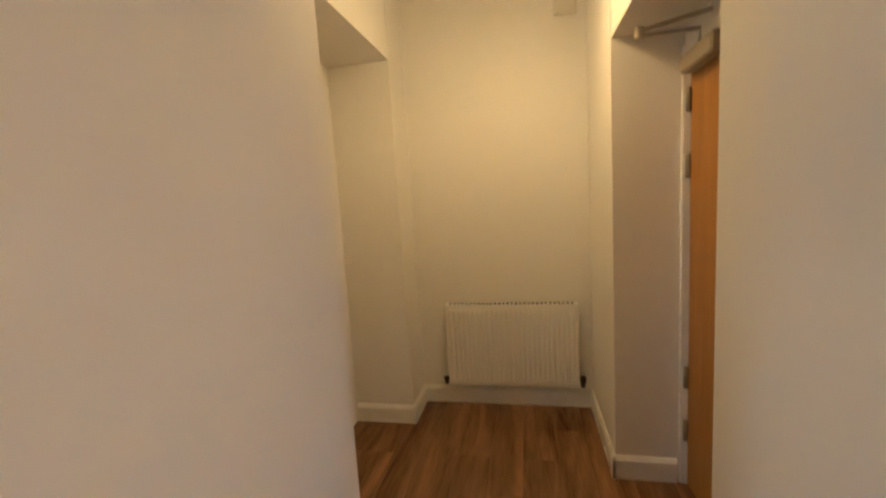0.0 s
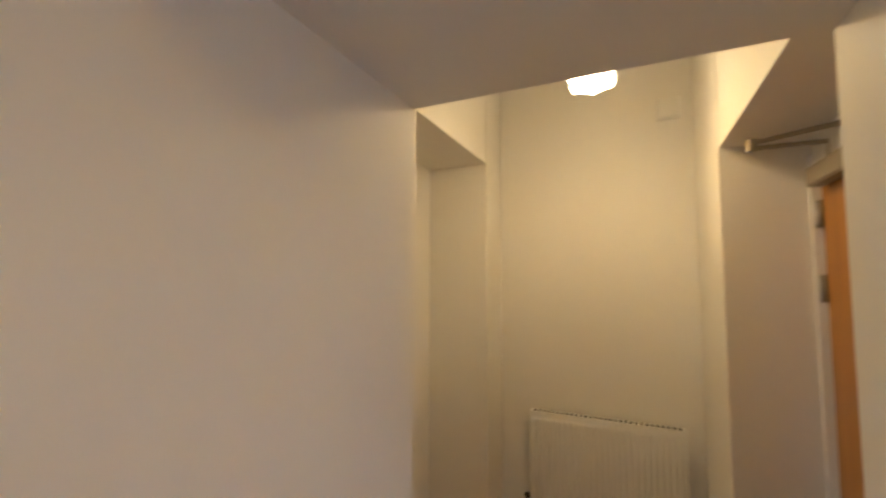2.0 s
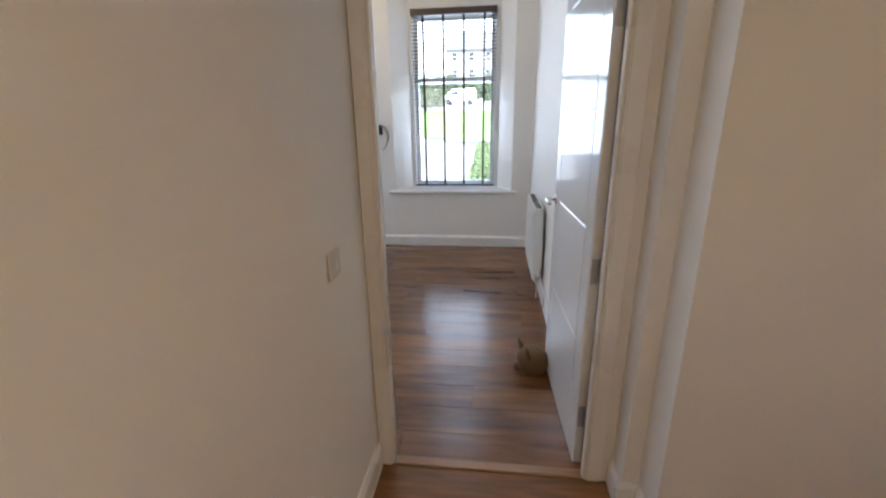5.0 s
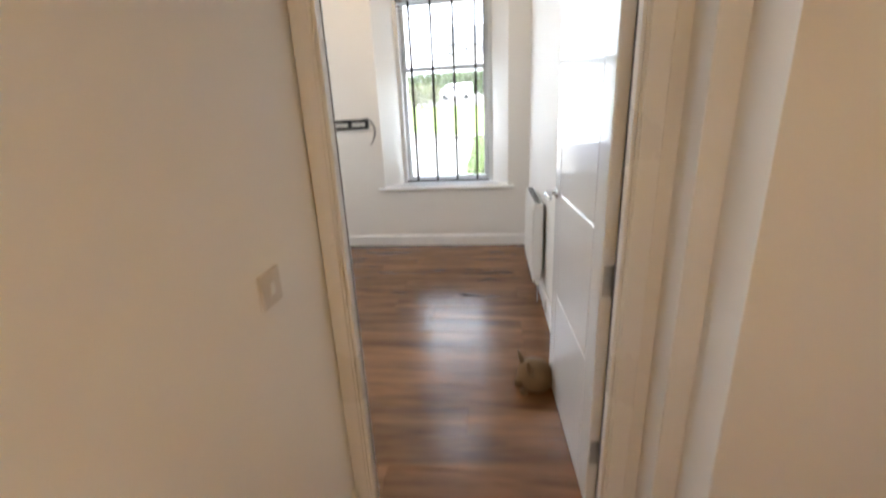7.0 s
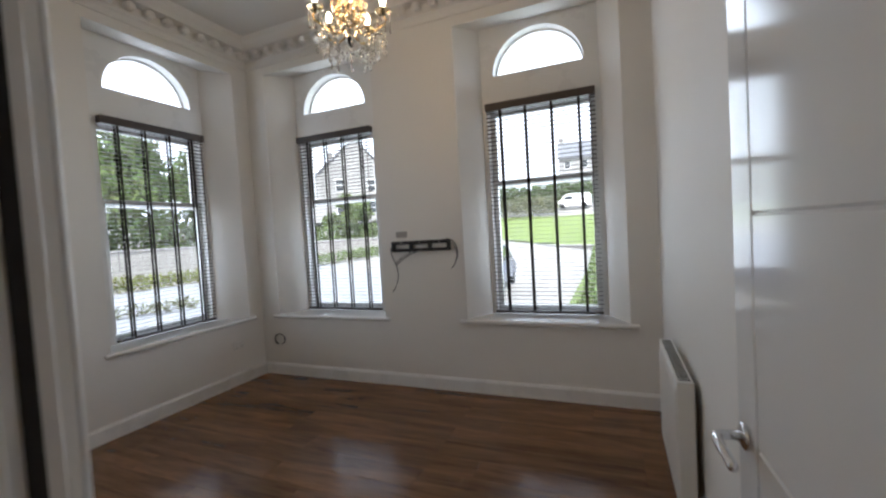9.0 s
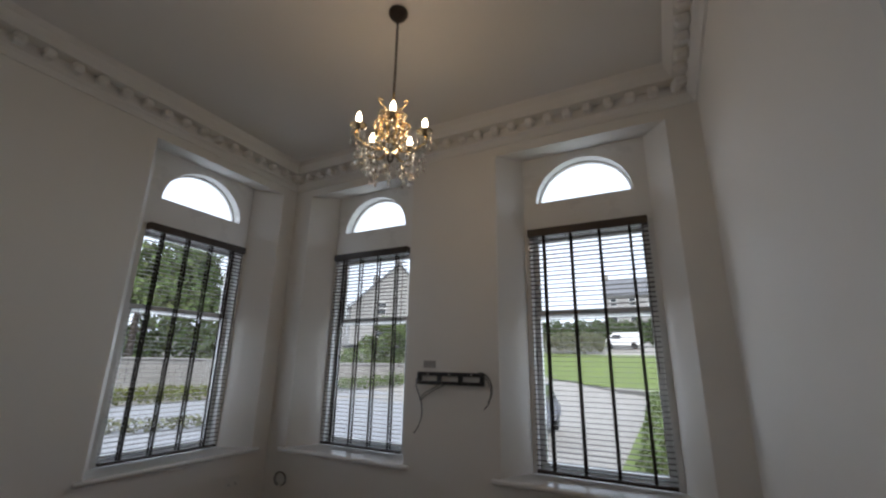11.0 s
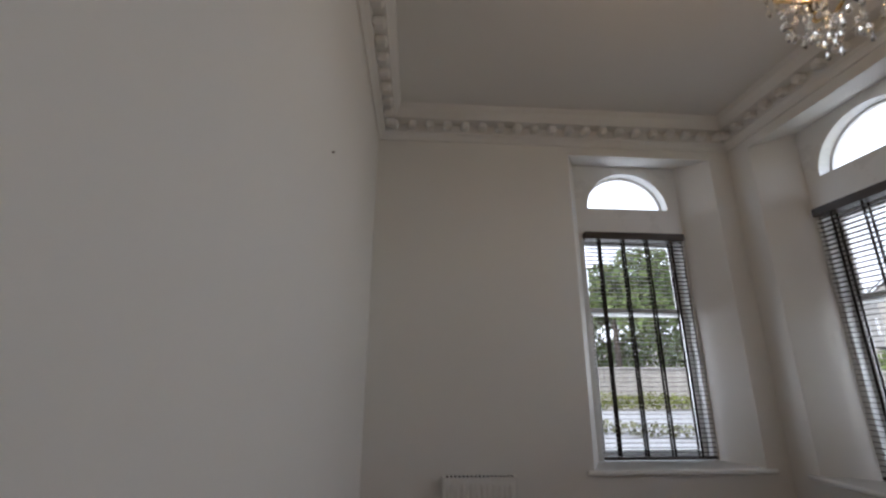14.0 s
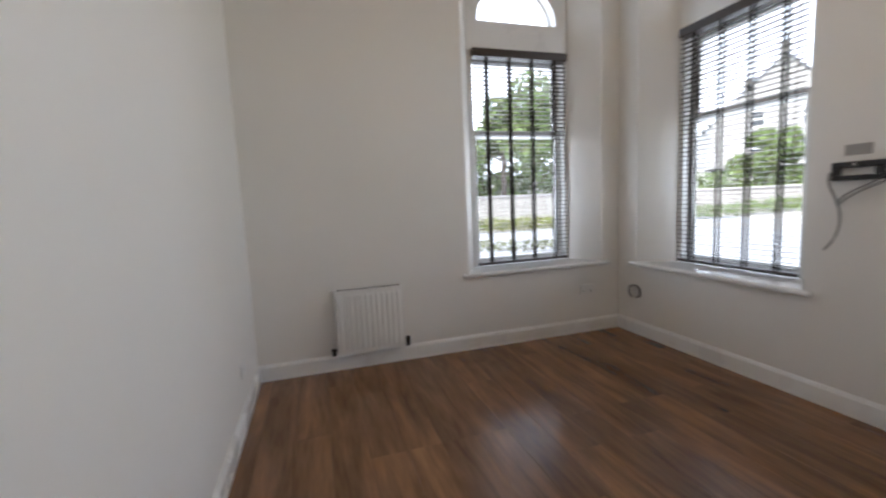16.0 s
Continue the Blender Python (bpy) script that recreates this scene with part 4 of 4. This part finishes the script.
def house(x, y, turn, w, d, h, rh, label, rows, cols):
    z0 = land(x, y) - .3
    o = thing("house", pose(x, y, z0, 0, 0, turn), label, "house", "neighbouring houses")
    part("wall", box(-w / 2, w / 2, -d / 2, d / 2, 0, h), M_HARL, o)
    bm = bmesh.new()
    e = .35
    pr = [(-d / 2 - e, h - .05), (0, h + rh), (d / 2 + e, h - .05), (d / 2 + e, h + .12), (0, h + rh + .18), (-d / 2 - e, h + .12)]
    a = [bm.verts.new((-w / 2 - .2, p, z)) for p, z in pr]
    b = [bm.verts.new((w / 2 + .2, p, z)) for p, z in pr]
    for i in range(6):
        bm.faces.new((a[i], a[(i + 1) % 6], b[(i + 1) % 6], b[i]))
    bm.faces.new(a[::-1])
    bm.faces.new(b)
    roof = part("roof", bm, M_SLATE, o, "grey slate roof")
    for s in (-1, 1):
        bm = bmesh.new()
        lo = [bm.verts.new((s * (w / 2 - off), p, z)) for off in (0, .2) for p, z in ((-d / 2, h), (d / 2, h), (0, h + rh - .06))]
        bm.faces.new(lo[:3])
        bm.faces.new(lo[3:][::-1])
        for i in range(3):
            bm.faces.new((lo[i], lo[(i + 1) % 3], lo[3 + (i + 1) % 3], lo[3 + i]))
        part("gable", bm, M_HARL, o)
        part("chimney", box(s * (w / 2 - .5) - .45, s * (w / 2 - .5) + .45, -.35, .35, h + rh - .6, h + rh + 1.1, .03), M_STONE, roof)
    for r in range(rows):
        for c in range(cols):
            u, zz = (c - (cols - 1) / 2) * w / cols, .9 + r * 2.7
            win = part("window", box(u - .55, u + .55, -d / 2 - .03, -d / 2 + .05, zz, zz + 1.5, .01), M_TRIM, o, "white framed window")
            part("pane", box(u - .47, u + .47, -d / 2 - .045, -d / 2 - .031, zz + .08, zz + .70), M_DARKGLASS, win)
            part("pane", box(u - .47, u + .47, -d / 2 - .045, -d / 2 - .031, zz + .78, zz + 1.42), M_DARKGLASS, win)
    for zz in (.9, 3.6):
        for v in (-1.9, 1.9):
            win = part("window", box(w / 2 - .05, w / 2 + .03, v - .55, v + .55, zz, zz + 1.5, .01), M_TRIM, o, "white framed window")
            part("pane", box(w / 2 + .031, w / 2 + .045, v - .47, v + .47, zz + .08, zz + .70), M_DARKGLASS, win)
            part("pane", box(w / 2 + .031, w / 2 + .045, v - .47, v + .47, zz + .78, zz + 1.42), M_DARKGLASS, win)
    return o


def vehicle(name, m, prof, width, material, wheels, glass, label, category):
    v = thing(name, m, label, category)
    bm = bmesh.new()
    inset = [0 if z < 1.0 else (z - 1.0) * .12 for _, z in prof]
    a = [bm.verts.new((x, -width / 2 + i, z)) for (x, z), i in zip(prof, inset)]
    b = [bm.verts.new((x, width / 2 - i, z)) for (x, z), i in zip(prof, inset)]
    n = len(prof)
    for i in range(n):
        bm.faces.new((a[i], a[(i + 1) % n], b[(i + 1) % n], b[i]))
    bm.faces.new(a[::-1])
    bm.faces.new(b)
    bmesh.ops.bevel(bm, geom=bm.edges[:], offset=.05, segments=2, affect='EDGES', profile=.5)
    body = part("body", bm, material, v)
    for x0, x1, z0, z1, s0, s1 in glass:
        for s in (-1, 1):
            yy = s * (width / 2 - (z0 + z1 - 2) * .06 + .006)
            bm = bmesh.new()
            vs = [bm.verts.new((x, yy - s * (z - (z0 + z1) / 2) * .12, z)) for x, z in ((x0, z0), (x1, z0), (x1 + s1, z1), (x0 + s0, z1))]
            bk = [bm.verts.new(p.co - Vector((0, s * .03, 0))) for p in vs]
            bm.faces.new(vs)
            bm.faces.new(bk[::-1])
            for i in range(4):
                bm.faces.new((vs[i], vs[(i + 1) % 4], bk[(i + 1) % 4], bk[i]))
            part("side_window", bm, M_DARKGLASS, body)
    for x in wheels:
        for s in (-1, 1):
            wh = thing("wheel", pose(0, 0, 0))
            wh.parent = v
            part("tyre", lathe(bmesh.new(), [(.20, -.10), (.31, -.10), (.33, -.06), (.33, .06), (.31, .10), (.20, .10)], 20, pose(x, s * (width / 2 - .10), .33, 90, 0, 0)), M_RUBBER, wh)
            part("rim", lathe(bmesh.new(), [(.205, -.09), (.10, -.095), (.10, .095), (.205, .09)], 16, pose(x, s * (width / 2 - .10), .33, 90, 0, 0)), M_STEEL, wh)
    return v


VX, VY = -4.0, 54.8
vehicle("van", pose(VX, VY, land(VX, VY) + .02, 0, 0, 180), [(-2.1, .35), (2.1, .35), (2.15, .9), (1.5, 1.12), (.85, 1.82), (-1.9, 1.86), (-2.12, 1.6), (-2.15, .5)], 1.75, M_VAN, (-1.3, 1.35),
        [(.05, 1.20, 1.10, 1.55, .05, -.30)], "white panel van parked beyond the lawn", "van")
vehicle("car", pose(-3.45, 12.6, land(-3.45, 12.6) + .02, 0, 0, 95), [(-2.0, .32), (2.05, .32), (2.1, .68), (1.2, .88), (.45, 1.38), (-1.1, 1.42), (-1.85, .98), (-2.05, .85)], 1.72, M_CARBLUE, (-1.25, 1.3),
        [(-1.25, -.28, .95, 1.30, .2, 0), (-.2, .75, .95, 1.30, 0, -.38)], "dark blue car parked on the drive", "car")
house(-1.2, 84, 5, 15, 9, 8.2, 3.6, "grey stone house beyond the hedge", 3, 5)
house(-33.5, 47.5, -42, 15, 11, 4.3, 5.6, "grey gabled house beyond the road wall", 2, 3)
stone_wall(-22.6, 1, -20.9, 17, 1.95, 5, "grey rubble stone wall with pale coping by the road")
stone_wall(-20.9, 17.1, -15.0, 28, 1.62, 6, "grey rubble stone wall with pale coping by the road")
stone_wall(-12, 35.1, .4, 25.8, .42, 7, "low grey stone edging along the lawn")
tree(-25.6, 13.0, 8.1, 4.0, 11, "broad green tree behind the stone wall")
tree(-26.5, 20.5, 7.4, 3.4, 12, "broad green tree behind the stone wall")
tree(-29, 5.5, 7.0, 3.0, 15, "broad green tree behind the stone wall")
tree(-20.6, 30, 4.6, 1.9, 13, "small green tree beside the grey house")
hedge("low_hedge", -20.3, 3, -19.6, 16, .85, .6, 21, "yellow-green bushes in front of the stone wall", M_LIME, 150)
hedge("far_hedge", -26, 61, 16, 63, 3.9, 2.2, 22, "dense dark green hedge behind the van", M_HEDGE, 900, .42)
hedge("shrubs", -17, 49, -6.2, 51, 2.7, 1.6, 23, "grey-green shrubs at the edge of the lawn", M_SHRUB, 600, .28)
hedge("border_plants", .2, 8.2, -.3, 26, .45, .65, 24, "low green border beside the drive", M_LEAF, 260)
hedge("wall_plants", -13.4, 4.5, -11.6, 8.5, .45, .5, 25, "sparse low plants along the gravel", M_SHRUB, 60)
hedge("wall_shrubs", -17.5, 20.0, -14.8, 25.5, .9, .5, 26, "green shrubs growing along the stone wall", M_LEAF, 110)
hedge("roadside_trees", -30.5, -2, -28.5, 28, 3.8, 2.2, 31, "leafy trees behind the stone wall", M_LEAF, 620, .40)
hedge("roadside_shrubs", -23.5, 24, -18.2, 34, 2.2, 1.4, 32, "green shrubs behind the stone wall", M_LEAF, 420, .28)

# ---- floor boards ----
PLANKS = {}


def plank_mesh(l, w):
    key = (round(l, 3), round(w, 3))
    if key not in PLANKS:
        bm = bmesh.new()
        g = .0004
        rings = []
        for i, z in ((g, -.008), (g, -.0008), (g + .0008, 0)):
            rings.append([bm.verts.new(p) for p in ((-l / 2 + i, -w / 2 + i, z), (l / 2 - i, -w / 2 + i, z), (l / 2 - i, w / 2 - i, z), (-l / 2 + i, w / 2 - i, z))])
        for a, b in zip(rings, rings[1:]):
            for k in range(4):
                bm.faces.new((a[k], a[(k + 1) % 4], b[(k + 1) % 4], b[k]))
        bm.faces.new(rings[-1])
        PLANKS[key] = mesh_of("plank", bm, M_FLOOR)
    return PLANKS[key]


def lay(x0, x1, y0, y1, seed):
    rng = random.Random(seed)
    y = y0
    while y < y1 - .01:
        w = min(.192, y1 - y)
        x, l = x0, rng.choice((.32, .64, .96, 1.28))
        while x < x1 - .01:
            l = min(l, x1 - x)
            o = new("plank", plank_mesh(l, w))
            o.parent = floor
            o.location = (x + l / 2, y + w / 2, 0)
            x += l
            l = 1.28
        y += w


lay(X_WEST, X_EAST, .021, Y_NORTH, 1)
lay(-.06, 3.80, -2.30, .019, 2)
lay(2.483, 3.473, .021, .40, 3)
lay(-.06, .99, -3.4, -2.302, 4)
